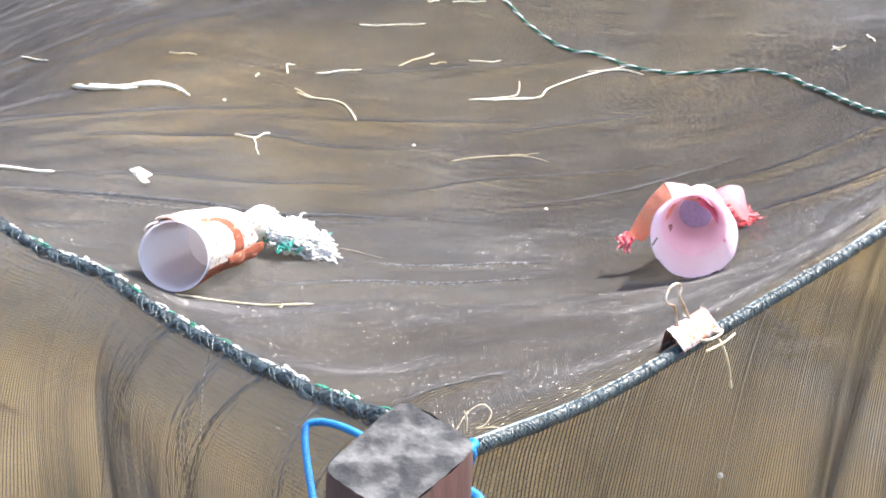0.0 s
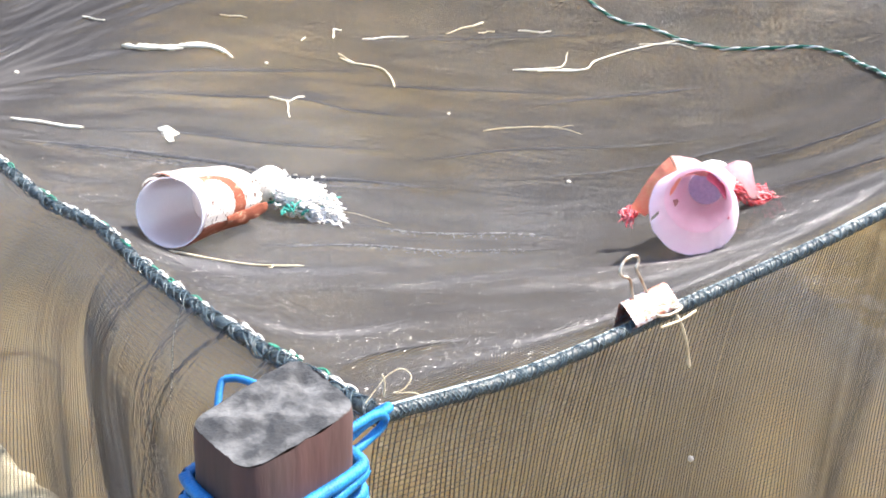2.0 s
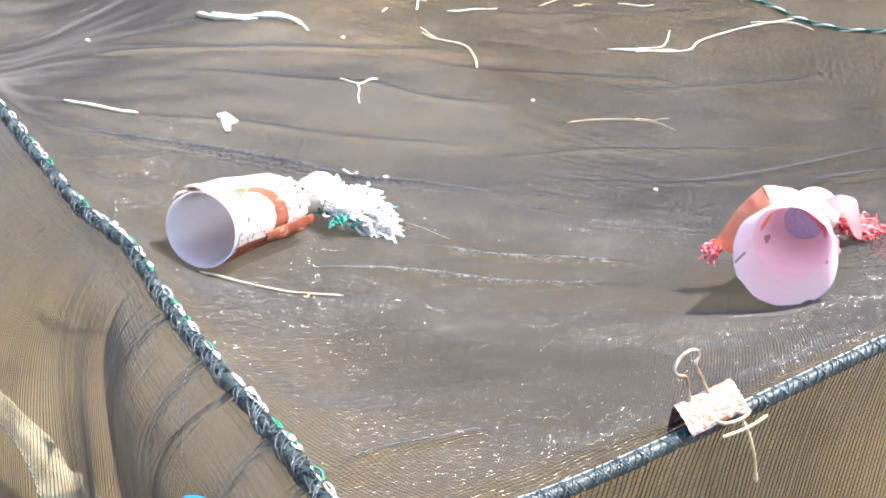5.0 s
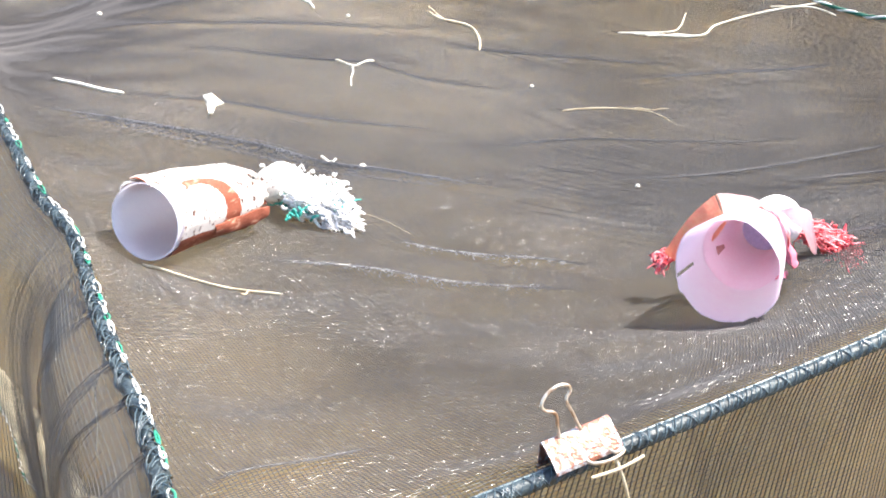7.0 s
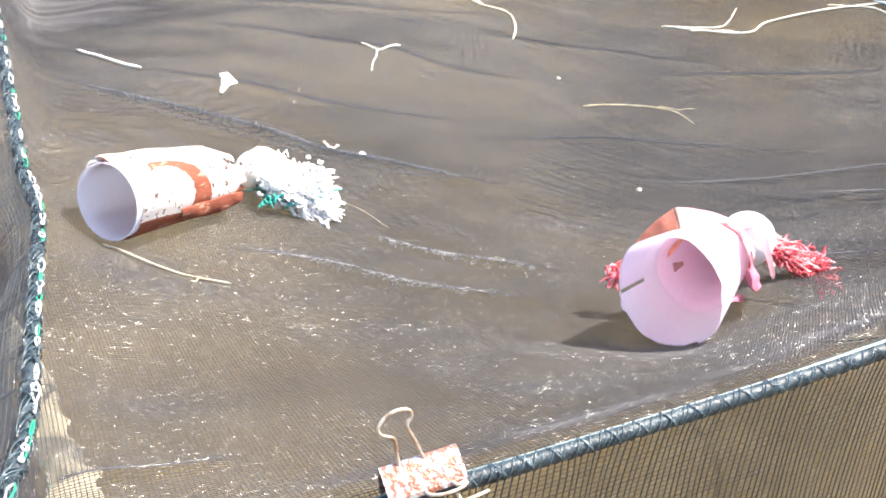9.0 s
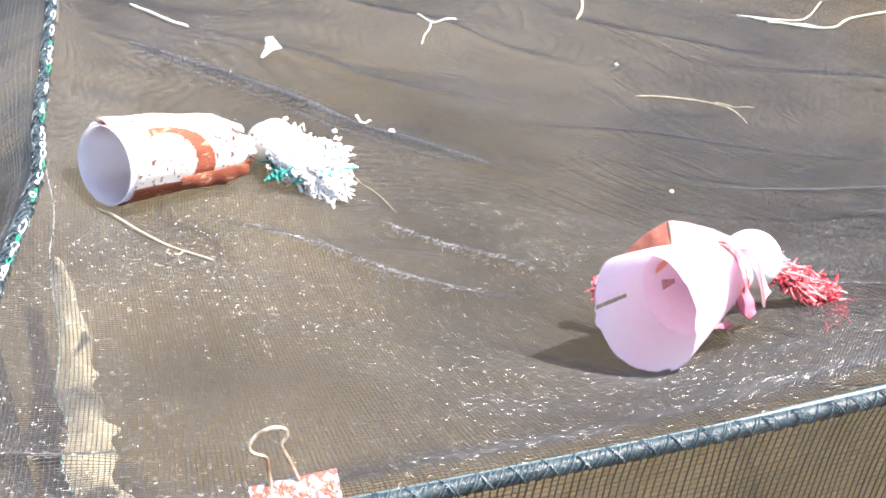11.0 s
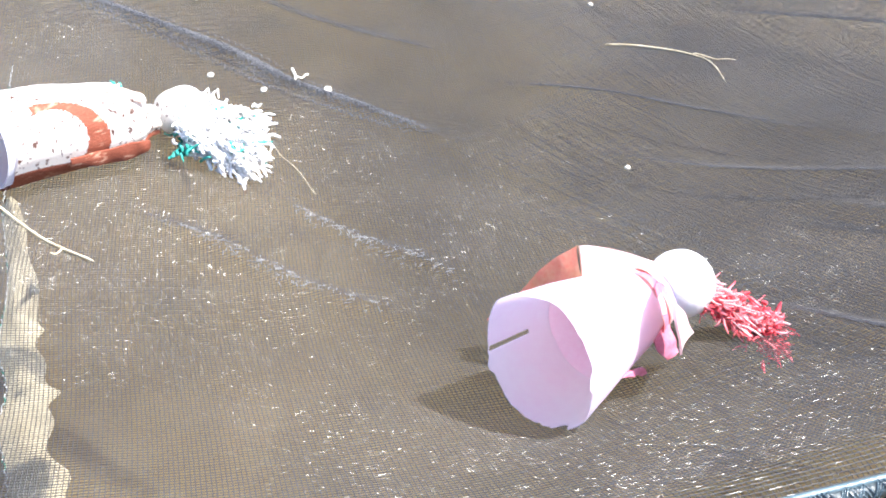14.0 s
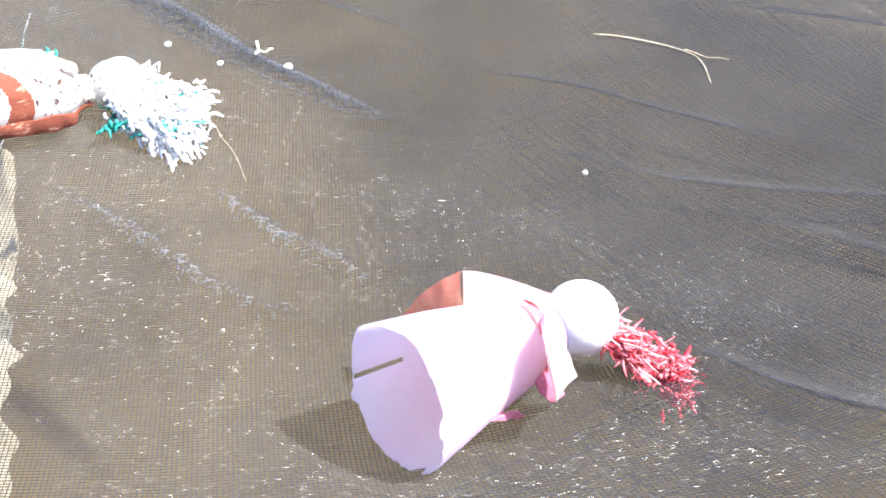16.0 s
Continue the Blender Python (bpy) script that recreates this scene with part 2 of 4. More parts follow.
# ---- mesh helpers ----
def link_mesh(name, me, mats, parent=None, label="", smooth=True):
    for m in mats if isinstance(mats, (list, tuple)) else [mats]:
        me.materials.append(m)
    if smooth:
        me.polygons.foreach_set("use_smooth", [True] * len(me.polygons))
    ob = new(name, me)
    if parent is not None:
        ob.parent = parent
        ob.matrix_parent_inverse = parent.matrix_basis.inverted()
    return tagged(ob, label)


def part(name, bm, mat, parent, label="", smooth=True):
    me = bpy.data.meshes.new(name)
    bm.to_mesh(me)
    bm.free()
    return link_mesh(name, me, mat, parent, label, smooth)


def thing(name, at, label, category, group="", kind=""):
    ob = new(name)
    ob.empty_display_size = 0.02
    ob.matrix_basis = Matrix.Translation(at)
    return tagged(ob, label, category, group, kind)


def tube_arrays(lines, radius, sides=4, closed_ends=True):
    """Vertices and quads of round tubes along many polylines; radius: one number or one array a line."""
    V, Q, base = [], [], 0
    ring = np.arange(sides) / sides * 2 * np.pi
    for k, P in enumerate(lines):
        P = np.asarray(P, float)
        if len(P) < 2:
            continue
        r = radius[k] if isinstance(radius, list) else radius
        r = np.broadcast_to(np.asarray(r, float), (len(P),))
        T = np.gradient(P, axis=0)
        T /= np.linalg.norm(T, axis=1, keepdims=True) + 1e-12
        ref = np.array([0, 0, 1.0]) if abs(T[:, 2]).mean() < 0.8 else np.array([1.0, 0.2, 0])
        A = np.cross(T, ref)
        A /= np.linalg.norm(A, axis=1, keepdims=True) + 1e-12
        B = np.cross(A, T)
        off = np.cos(ring)[None, :, None] * A[:, None] + np.sin(ring)[None, :, None] * B[:, None]
        V.append((P[:, None] + off * r[:, None, None]).reshape(-1, 3))
        i = np.arange(len(P) - 1)[:, None] * sides
        j = np.arange(sides)[None]
        jn = (j + 1) % sides
        Q.append(np.stack([base + i + j, base + i + jn, base + i + sides + jn, base + i + sides + j], -1).reshape(-1, 4))
        base += len(P) * sides
    return np.concatenate(V), np.concatenate(Q)


def array_mesh(name, V, Q):
    me = bpy.data.meshes.new(name)
    me.vertices.add(len(V))
    me.vertices.foreach_set("co", np.ascontiguousarray(V, dtype=np.float32).ravel())
    me.loops.add(Q.size)
    me.loops.foreach_set("vertex_index", Q.ravel().astype(np.int32))
    me.polygons.add(len(Q))
    me.polygons.foreach_set("loop_start", np.arange(0, Q.size, 4, dtype=np.int32))
    me.polygons.foreach_set("loop_total", np.full(len(Q), 4, dtype=np.int32))
    me.update(calc_edges=True)
    return me


def tubes(name, lines, radius, mat, parent=None, label="", sides=4):
    V, Q = tube_arrays(lines, radius, sides)
    return link_mesh(name, array_mesh(name, V, Q), mat, parent, label)


def spline(points, n):
    """n points of a Catmull-Rom curve through the given ones."""
    P = np.asarray(points, float)
    P = np.vstack([2 * P[0] - P[1], P, 2 * P[-1] - P[-2]])
    t = np.linspace(0, len(P) - 3 - 1e-9, n)
    i = t.astype(int)
    f = (t - i)[:, None]
    a, b, c, d = P[i], P[i + 1], P[i + 2], P[i + 3]
    return 0.5 * (2 * b + (c - a) * f + (2 * a - 5 * b + 4 * c - d) * f**2 + (3 * b - a - 3 * c + d) * f**3)


# ---- the shape of the net's top: a sagging sheet with creases ----
SAG = (-0.016, 0.021, 0.2008, -0.0248, -0.0453, 0.1022, 0.3512, 0.1245, -0.4789, 0.2001)


def soft_limit(v, lo, hi, s=0.12):
    v = np.asarray(v, float)
    v = np.where(v > hi, hi + s * np.tanh((v - hi) / s), v)
    return np.where(v < lo, lo + s * np.tanh((v - lo) / s), v)


LEFT_Y = (-0.947, -0.785, -0.63, -0.497, -0.425, -0.338, -0.249, -0.15, 0.0, 0.3, 0.8, 1.40)
LEFT_X = (-0.09, -0.139, -0.205, -0.26, -0.292, -0.345, -0.391, -0.443, -0.521, -0.677, -0.938, -1.25)


def left_edge(y):
    return np.interp(y, LEFT_Y, LEFT_X)


def right_edge(x):
    """y of the edge that runs to the right from the corner."""
    return np.interp(x, (-0.09, 0.105, 0.357, 1.7), (-0.947, -0.85, -0.706, 0.09))


def left_height(y):
    return np.interp(y, LEFT_Y, (0.144, 0.093, 0.064, 0.049, 0.047, 0.036, 0.033, 0.0343, 0.0363, 0.0403, 0.047, 0.055))


def right_height(x):
    return np.interp(x, (-0.09, 0.0, 0.105, 0.277, 0.357, 1.7), (0.143, 0.136, 0.144, 0.151, 0.158, 0.256))


# creases: x0, y0, x1, y1, height, half width
CREASES = (
    (-0.37, -0.1, 0.06, -0.203, 0.0056, 0.008), (-0.1, -0.425, 0.12, -0.486, 0.004, 0.0088),
    (-0.01, -0.36, 0.15, -0.424, 0.0036, 0.008), (0.27, 0.105, 0.52, 0.088, 0.0023, 0.0096),
    (-0.3, 0.17, 0.1, 0.07, 0.0023, 0.0112), (0.4, -0.27, 0.62, -0.37, 0.0064, 0.0144),
    (0.36, -0.45, 0.5, -0.55, 0.0056, 0.0128), (-0.45, 0.3, 0.05, 0.24, 0.0023, 0.0128),
    (0.05, 0.2, 0.35, 0.13, 0.0023, 0.0104), (0.12, -0.1, 0.42, -0.13, 0.0032, 0.008),
    (0.2, -0.2, 0.5, -0.21, 0.0032, 0.008), (-0.28, -0.02, 0.02, -0.06, 0.0032, 0.0096),
    (-0.1, -0.845, -0.02, -0.8, 0.0048, 0.008), (0.1, 0.36, 0.5, 0.34, 0.0023, 0.0128),
)


# broad swells and dents: x, y, radius, height
SWELLS = ((0.24, -0.08, 0.13, 0.014), (0.250, -0.588, 0.055, -0.0085), (-0.08, -0.13, 0.05, -0.009), (-0.07, 0.10, 0.07, 0.012), (-0.10, -0.68, 0.06, -0.008), (-0.215, -0.425, 0.05, -0.007), (-0.165, -0.47, 0.07, -0.0085))


def sheet_base(x, y):
    dent = sum(u * np.exp(-((x - a) ** 2 + (y - b) ** 2) / r**2) for a, b, r, u in SWELLS)
    x, y = soft_limit(x, -0.5, 0.75), soft_limit(y, -0.97, 0.5)
    c = SAG
    return (dent + c[0] + c[1] * y + c[2] * y**2 + c[3] * y**3 + c[4] * x + c[5] * x * y + c[6] * x * y**2
            + c[7] * x * x + c[8] * x * x * y + c[9] * x**3)


rip = random.Random(4)
RIPPLES = [(rip.uniform(-9, 12), rip.uniform(18, 95), rip.uniform(0, 6.3), rip.uniform(0.0002, 0.0005)) for _ in range(9)]


def sheet(x, y):
    """Height of the sheet over (x, y)."""
    x, y = np.asarray(x, float), np.asarray(y, float)
    z = sheet_base(x, y)
    for x0, y0, x1, y1, up, w in CREASES:
        dx, dy = x1 - x0, y1 - y0
        ln = math.hypot(dx, dy)
        s = ((x - x0) * dx + (y - y0) * dy) / ln / ln
        wob = 0.004 * np.sin(s * 6 + x0 * 30)
        d = ((y - y0) * dx - (x - x0) * dy) / ln + wob
        end = 1 / (1 + np.exp(-(s - 0.0) * 14)) / (1 + np.exp((s - 1.0) * 14))
        z = z + up * end * np.exp(-(d / w) ** 2)
    for kx, ky, ph, up in RIPPLES:
        z = z + up * np.sin(kx * x + ky * y + ph + 1.8 * np.sin(0.31 * ky * x + 0.12 * kx * y + 2 * ph))
    # pulled up to the hem along both edges
    dl, dr = np.maximum((x - left_edge(y)) * 0.9, 0), np.maximum((y - right_edge(x)) * 0.87, 0)
    wl, wr = np.exp(-(dl / 0.03) ** 2), np.exp(-(dr / 0.03) ** 2)
    w = np.maximum(wl, wr)
    rim = (left_height(y) * wl + right_height(x) * wr) / np.maximum(wl + wr, 1e-9)
    return z * (1 - w) + rim * w


def inside(x, y):
    return (x > left_edge(y)) & (y > right_edge(x)) & (y < 1.7) & (x < 1.55)


# ---- water below ----
bm = bmesh.new()
bmesh.ops.create_grid(bm, x_segments=60, y_segments=60, size=300)
water = part("water", bm, M_WATER, None)
water.location.z = -0.46
tagged(water, "brown muddy pond water under the net", "water", kind="structure")

# ---- the shore: earth bank with shrubs round the pond, open to one side, and two stakes ----
# bank and growth stay out of view, added to darken the water's reflection
def shore_height(az):
    """Height of the growth on the bank; az in degrees from +x: trees to one side, then low shrubs."""
    az = np.asarray(az, float)
    tall = np.interp(az, (0, 20, 70, 96, 112, 150, 320, 350, 360), (3.0, 4.0, 4.2, 1.7, 1.4, 1.2, 2.4, 2.8, 3.0))
    return tall * (1 + 0.16 * np.sin(np.radians(az) * 9) + 0.10 * np.sin(np.radians(az) * 23 + 1))


def shore():
    az = np.linspace(0, 360, 361)[:-1]
    a = np.radians(az)
    bm = bmesh.new()
    rows = []
    for r, z in ((10.0, -0.6), (10.6, -0.2), (11.4, 0.05), (14.0, 0.15), (40.0, 0.3)):
        rows.append([bm.verts.new((r * math.cos(t) + 0.15 * math.sin(9 * t), r * math.sin(t), z + 0.05 * math.sin(17 * t + r))) for t in a])
    for r0, r1 in zip(rows, rows[1:]):
        for i in range(len(a)):
            bm.faces.new((r0[i], r0[(i + 1) % len(a)], r1[(i + 1) % len(a)], r1[i]))
    tagged(part("ground", bm, M_EARTH, None), "bare brown earth bank added out of view round the pond", "ground", kind="structure")
    rng = np.random.RandomState(9)
    n = 46000
    t = rng.uniform(0, 360, n)
    hgt = shore_height(t)
    z = rng.uniform(0, 1, n) ** 0.8 * hgt
    r = 11.6 + rng.uniform(0, 1.6, n) * np.sqrt(1 - (z / (hgt + 0.01)) ** 2 * 0.8) + 0.4 * np.sin(np.radians(t) * 31)
    c = np.stack([r * np.cos(np.radians(t)), r * np.sin(np.radians(t)), z + 0.05], 1)
    u = rng.normal(size=(n, 3))
    u /= np.linalg.norm(u, axis=1, keepdims=True)
    v = np.cross(u, rng.normal(size=(n, 3)))
    v /= np.linalg.norm(v, axis=1, keepdims=True)
    sz = rng.uniform(0.10, 0.26, (n, 1))
    V = np.stack([c - u * sz, c + v * sz * 0.5, c + u * sz, c - v * sz * 0.5], 1).reshape(-1, 3)
    Q = np.arange(4 * n).reshape(-1, 4)
    tagged(link_mesh("shrubs", array_mesh("shrubs", V, Q), M_LEAF), "dense green trees and shrubs out of view, added to darken reflections", "shrubs", kind="stuff")
    for x, y in ((-0.29, 5.5), (2.94, 4.7)):
        e = thing("stake", (x, y, -0.46), "dark upright wooden stake in the pond", "stake", group="stakes in the pond")
        P = np.array([(x, y, -0.9), (x + 0.01, y, -0.3), (x - 0.01, y + 0.01, 0.1), (x + 0.005, y, 0.5)])
        tubes("pole", [spline(P, 30)], [np.linspace(0.045, 0.035, 30)], M_POST, e, sides=10)


shore()

# ---- the net cage ----
cage = thing("net_cage", (-0.09, -0.947, -0.42), "black fine-mesh net cage with sagging top and roped hem", "net")
PITCH, TWINE = 0.0027, 0.00029
GRID = radians(28.5)
gc, gs = math.cos(GRID), math.sin(GRID)


def top_lines(*ways):
    lines = []
    for way in ways:
        for k in range(-580, 746):
            b = k * PITCH + random.uniform(-0.0002, 0.0002)
            a = np.arange(-1.9, 2.1, 0.009)
            warp = 0.006 * np.sin(a * 5.3 + b * 2.1 + way) + 0.003 * np.sin(a * 13 + b * 9)
            if way == 0:
                x, y = gc * a - gs * (b + warp), gs * a + gc * (b + warp)
            else:
                x, y = gc * (b + warp) - gs * a, gs * (b + warp) + gc * a
            ok = inside(x, y)
            if not ok.any():
                continue
            z = sheet(x, y) + (-0.0002 if way else 0.0002)
            P = np.stack([x, y, z], 1)
            idx = np.where(ok)[0]
            for run in np.split(idx, np.where(np.diff(idx) > 1)[0] + 1):
                if len(run) > 2:
                    lines.append(P[run])
    return lines


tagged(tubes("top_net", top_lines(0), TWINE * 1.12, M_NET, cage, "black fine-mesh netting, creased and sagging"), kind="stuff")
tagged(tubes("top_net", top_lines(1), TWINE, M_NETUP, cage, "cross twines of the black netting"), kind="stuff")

def darkening_lines():
    """A layer of net added close under the far side of the sheet to darken it, its ragged edge uneven."""
    rng = np.random.RandomState(21)
    turn = GRID + radians(26)
    c, si = math.cos(turn), math.sin(turn)
    lines = []
    for way in (0, 1):
        for k in range(-640, 840):
            b = k * 0.0020 + rng.uniform(-0.0011, 0.0011)
            a = np.arange(-1.6, 2.0, 0.018)
            warp = 0.010 * np.sin(a * 4.1 + b * 3 + way) + 0.004 * np.sin(a * 11 + b * 7)
            x, y = (c * a - si * (b + warp), si * a + c * (b + warp)) if way == 0 else (c * (b + warp) - si * a, si * (b + warp) + c * a)
            fray = rng.normal(0, 0.05)
            ok = inside(x, y) & (x + 0.30 * y > 0.17 + fray + 0.05 * np.sin(y * 9)) & (y > right_edge(x) + 0.16 + fray) & (x < 1.3) & (y < 1.1)
            if ok.sum() < 4:
                continue
            z = sheet(x, y) - 0.022 - 0.012 * np.sin(x * 7 + y * 5) - 0.010 * np.sin(x * 3 - y * 11)
            P = np.stack([x, y, z], 1)
            idx = np.where(ok)[0]
            for run in np.split(idx, np.where(np.diff(idx) > 1)[0] + 1):
                if len(run) > 2:
                    lines.append(P[run])
    return lines


tagged(tubes("darkening_net", darkening_lines(), TWINE * 0.8, M_DARKENING, cage, "added layer of black netting under the sheet, darkening its far side", sides=3), kind="stuff")


def gathered_folds():
    """Twines bunched together along the sharper creases."""
    rng = np.random.RandomState(2)
    lines = []
    for (x0, y0, x1, y1, up, w), many in zip(CREASES, (46, 0, 0, 4, 3, 5, 5, 4, 3, 3, 3, 3, 0, 3)):
        n = max(24, int(math.hypot(x1 - x0, y1 - y0) / 0.0016))
        u = np.linspace(-0.02, 1.02, n)
        nx, ny = -(y1 - y0), x1 - x0
        ln = math.hypot(nx, ny)
        zig = 1.0 if many > 20 else 0.7 if many > 7 else 0.2
        for k in range(many):
            off = rng.normal(0, 0.0095 if many > 20 else 0.006 if many > 7 else 0.0012) * (0.4 + 0.6 * np.sin(np.clip(u, 0, 1) * np.pi)) + zig * rng.uniform(0.0014, 0.0034) * np.sin(u * n * rng.uniform(0.45, 1.2) + rng.uniform(0, 6) + 1.5 * np.sin(u * rng.uniform(20, 60)))
            off = off - 0.004 * np.sin(u * 6 + x0 * 30)
            x, y = x0 + (x1 - x0) * u + nx / ln * off, y0 + (y1 - y0) * u + ny / ln * off
            a, b = sorted(rng.uniform(0, 1, 2))
            cut = slice(int(a * 0.45 * n), int((0.55 + b * 0.45) * n))
            P = np.stack([x, y, sheet(x, y) + rng.uniform(0, 0.0022)], 1)[cut]
            if len(P) > 4 and inside(P[:, 0], P[:, 1]).all():
                lines.append(P)
    return lines


tagged(tubes("gathered_fold", gathered_folds(), TWINE, M_FOLD, cage, "dark twines bunched along the creases"), kind="stuff")


def glint_dashes():
    """Short paler stretches of twine along two near creases, their glints put into the colour."""
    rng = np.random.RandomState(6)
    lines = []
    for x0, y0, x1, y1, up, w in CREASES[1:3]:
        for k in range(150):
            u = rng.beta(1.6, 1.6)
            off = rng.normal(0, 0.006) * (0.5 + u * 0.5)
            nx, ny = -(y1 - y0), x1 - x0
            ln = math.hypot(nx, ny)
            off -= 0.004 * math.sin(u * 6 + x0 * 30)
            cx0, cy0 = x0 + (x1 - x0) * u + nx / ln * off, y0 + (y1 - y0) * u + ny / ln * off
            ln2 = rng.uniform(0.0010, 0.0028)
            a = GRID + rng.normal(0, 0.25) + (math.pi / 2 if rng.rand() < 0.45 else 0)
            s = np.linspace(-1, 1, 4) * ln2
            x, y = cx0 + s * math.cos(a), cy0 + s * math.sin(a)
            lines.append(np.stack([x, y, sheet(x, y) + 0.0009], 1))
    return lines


tagged(tubes("gathered_fold", glint_dashes(), TWINE * 1.1, M_GLINT, cage, "paler twine dashes coloured as glints on two creases"), kind="stuff")
left_rim = spline([(x, y, 0) for x, y in zip(LEFT_X, LEFT_Y)], 260)
left_rim[:, 2] = left_height(left_rim[:, 1])
left_rim = spline(left_rim[::13], 260)
rx = np.linspace(-0.09, 1.55, 330)
right_rim = spline(np.stack([rx, right_edge(rx), right_height(rx)], 1)[::20], 330)
BOTTOM = -0.42


def resample(P, step):
    d = np.r_[0, np.cumsum(np.linalg.norm(np.diff(P, axis=0), axis=1))]
    s = np.arange(0, d[-1], step)
    return np.stack([np.interp(s, d, P[:, i]) for i in range(3)], 1), s


def side_lines(rim, out, folds, flare, slant, bulge, length, seed, bunches=(), fading=0.0, pitch=PITCH, radius=0.00034, uneven=0.16):
    """Net hanging from a rim: upright and level twines with folds that fan out downwards."""
    rng = np.random.RandomState(seed)
    rim, s = resample(rim[:, :3], pitch)
    keep = s < length
    rim, s = rim[keep], s[keep]
    along = np.gradient(rim, axis=0)
    along /= np.linalg.norm(along, axis=1, keepdims=True)
    ph = rng.uniform(0, 6.28, 4)

    def at(i, d):
        top = rim[i]
        si = s[i]
        f = np.clip(d / 0.30, 0, 1.2) ** 1.3
        g = (np.sin(si * folds + ph[0] + 0.8 * np.sin(si * 9 + d * 4)) ** 3 * 0.6 + 0.4 * np.sin(si * folds * 1.9 + ph[1] + d * 3)
             + 0.35 * np.sin(si * folds * 0.45 + ph[2] + 5 * d))
        fade = 1 - np.clip((si - 0.40) / 0.25, 0, 1) * fading
        push = f * g * flare + (slant + 0.16 * fading * np.clip((si - 0.50) / 0.35, 0, 1)) * (1 - np.exp(-d / 0.08)) + fade * bulge * (d / 0.055) * np.exp(1 - d / 0.055)
        slide = f * flare * 0.15 * np.cos(si * folds + ph[3])
        z = top[..., 2] - d
        return np.stack([top[..., 0] + out[0] * push + along[i][..., 0] * slide,
                         top[..., 1] + out[1] * push + along[i][..., 1] * slide, np.maximum(z, BOTTOM + 0 * z)], -1)

    lines, thick = [], []
    depth = np.arange(0, 0.60, 0.011)
    for i in range(len(s)):
        P = at(np.full(len(depth), i), depth)
        # the twines wander and crowd together in places
        stray = uneven * pitch * (np.sin(s[i] * 41 + depth * 19 + ph[0]) + 0.7 * np.sin(s[i] * 97 - depth * 37 + ph[1]) + rng.normal(0, 0.35))
        P[:, :2] += along[i][:2] * (stray * np.clip(depth / 0.02, 0, 1))[:, None]
        ok = P[:, 2] > BOTTOM + 1e-4
        lines.append(P[ok])
        thick.append(radius * rng.uniform(0.8, 1.2))
    idx = np.arange(0, len(s), 4)
    for d in np.arange(0.004, 0.58, pitch):
        P = at(idx, np.full(len(idx), d))
        good = np.where(P[:, 2] > BOTTOM + 1e-4)[0]
        for run in np.split(good, np.where(np.diff(good) > 1)[0] + 1):
            if len(run) > 2:
                Q = P[run]
                Q[:, 2] += uneven * 0.5 * pitch * np.sin(Q[:, 0] * 60 + d * 90 + ph[2])
                lines.append(Q)
                thick.append(radius * rng.uniform(0.55, 0.95))
    for i0, drift in bunches:
        for k in range(6):
            dd = np.arange(0.0, rng.uniform(0.16, 0.42), 0.011)
            fi = np.clip(i0 + drift * dd / pitch + rng.normal(0, 1.6) * (1 + dd * 16) + 1.2 * np.sin(dd * rng.uniform(20, 50) + rng.uniform(0, 6)), 1, len(s) - 3)
            lo = fi.astype(int)
            fr = (fi - lo)[:, None]
            P = at(lo, dd) * (1 - fr) + at(lo + 1, dd) * fr
            P[:, :2] += out * rng.uniform(0, 0.003)
            lines.append(P[P[:, 2] > BOTTOM + 1e-4])
            thick.append(radius)
    return lines, thick


left_out = np.array([-0.92, -0.39])
right_out = np.array([0.47, -0.88])
tagged(tubes("side_net", *side_lines(left_rim, left_out, 34.0, 0.014, 0.045, 0.028, 1.15, 3, ((38, -0.1), (68, -0.45), (96, 0.3), (120, -0.3), (152, 0.25)), 1.0), M_NETLEFT, cage, "black side netting hanging in folds"), kind="stuff")
tagged(tubes("side_net", *side_lines(right_rim, right_out, 16.0, 0.012, -0.02, 0.0, 1.0, 5, pitch=0.0040, radius=0.00044, uneven=0.22), M_NETSIDE, cage, "black side netting hanging straight"), kind="stuff")


def helix(P, r, turns_per_m, phase, squash=1.0):
    """A polyline that winds round another."""
    P = np.asarray(P, float)
    d = np.r_[0, np.cumsum(np.linalg.norm(np.diff(P, axis=0), axis=1))]
    T = np.gradient(P, axis=0)
    T /= np.linalg.norm(T, axis=1, keepdims=True)
    A = np.cross(T, (0, 0, 1.0))
    A /= np.linalg.norm(A, axis=1, keepdims=True)
    B = np.cross(A, T)
    w = phase + d * turns_per_m * 2 * np.pi
    return P + r * (np.cos(w)[:, None] * A + squash * np.sin(w)[:, None] * B)


# rolled hem to the right: a core, a laid mesh and a smooth cord on top
rr_fine = resample(right_rim, 0.0018)[0]
rr_fine = rr_fine[: int(1.25 / 0.0018)]
tubes("hem_roll", [rr_fine[::3]], 0.0041, M_CORE, cage, "dark rolled net hem", sides=10)
tubes("hem_lacing", [helix(rr_fine, 0.0044 + 0.0004 * np.sin(np.arange(len(rr_fine)) * 0.21 + k)[:, None], s * (58 + 0.6 * k), k * 2 * np.pi / 5 + 0.3 * s) for s in (1, -1) for k in range(5)], 0.0005, M_HEM, cage, "shiny blue-black mesh wound round the hem")
tagged(bpy.data.objects["hem_lacing"], kind="stuff")
cord = helix(rr_fine[::4], 0.0043, 0, 2.2)
cq = np.arange(len(cord))
cord_r = 0.0006 + 0.0012 * np.clip(np.sin(cq * 0.075 + 2.4) + 0.5 * np.sin(cq * 0.19), 0, 1)
tubes("hem_cord", [cord], [cord_r], M_HEMCORD, cage, "smooth shiny cord along the hem", sides=8)
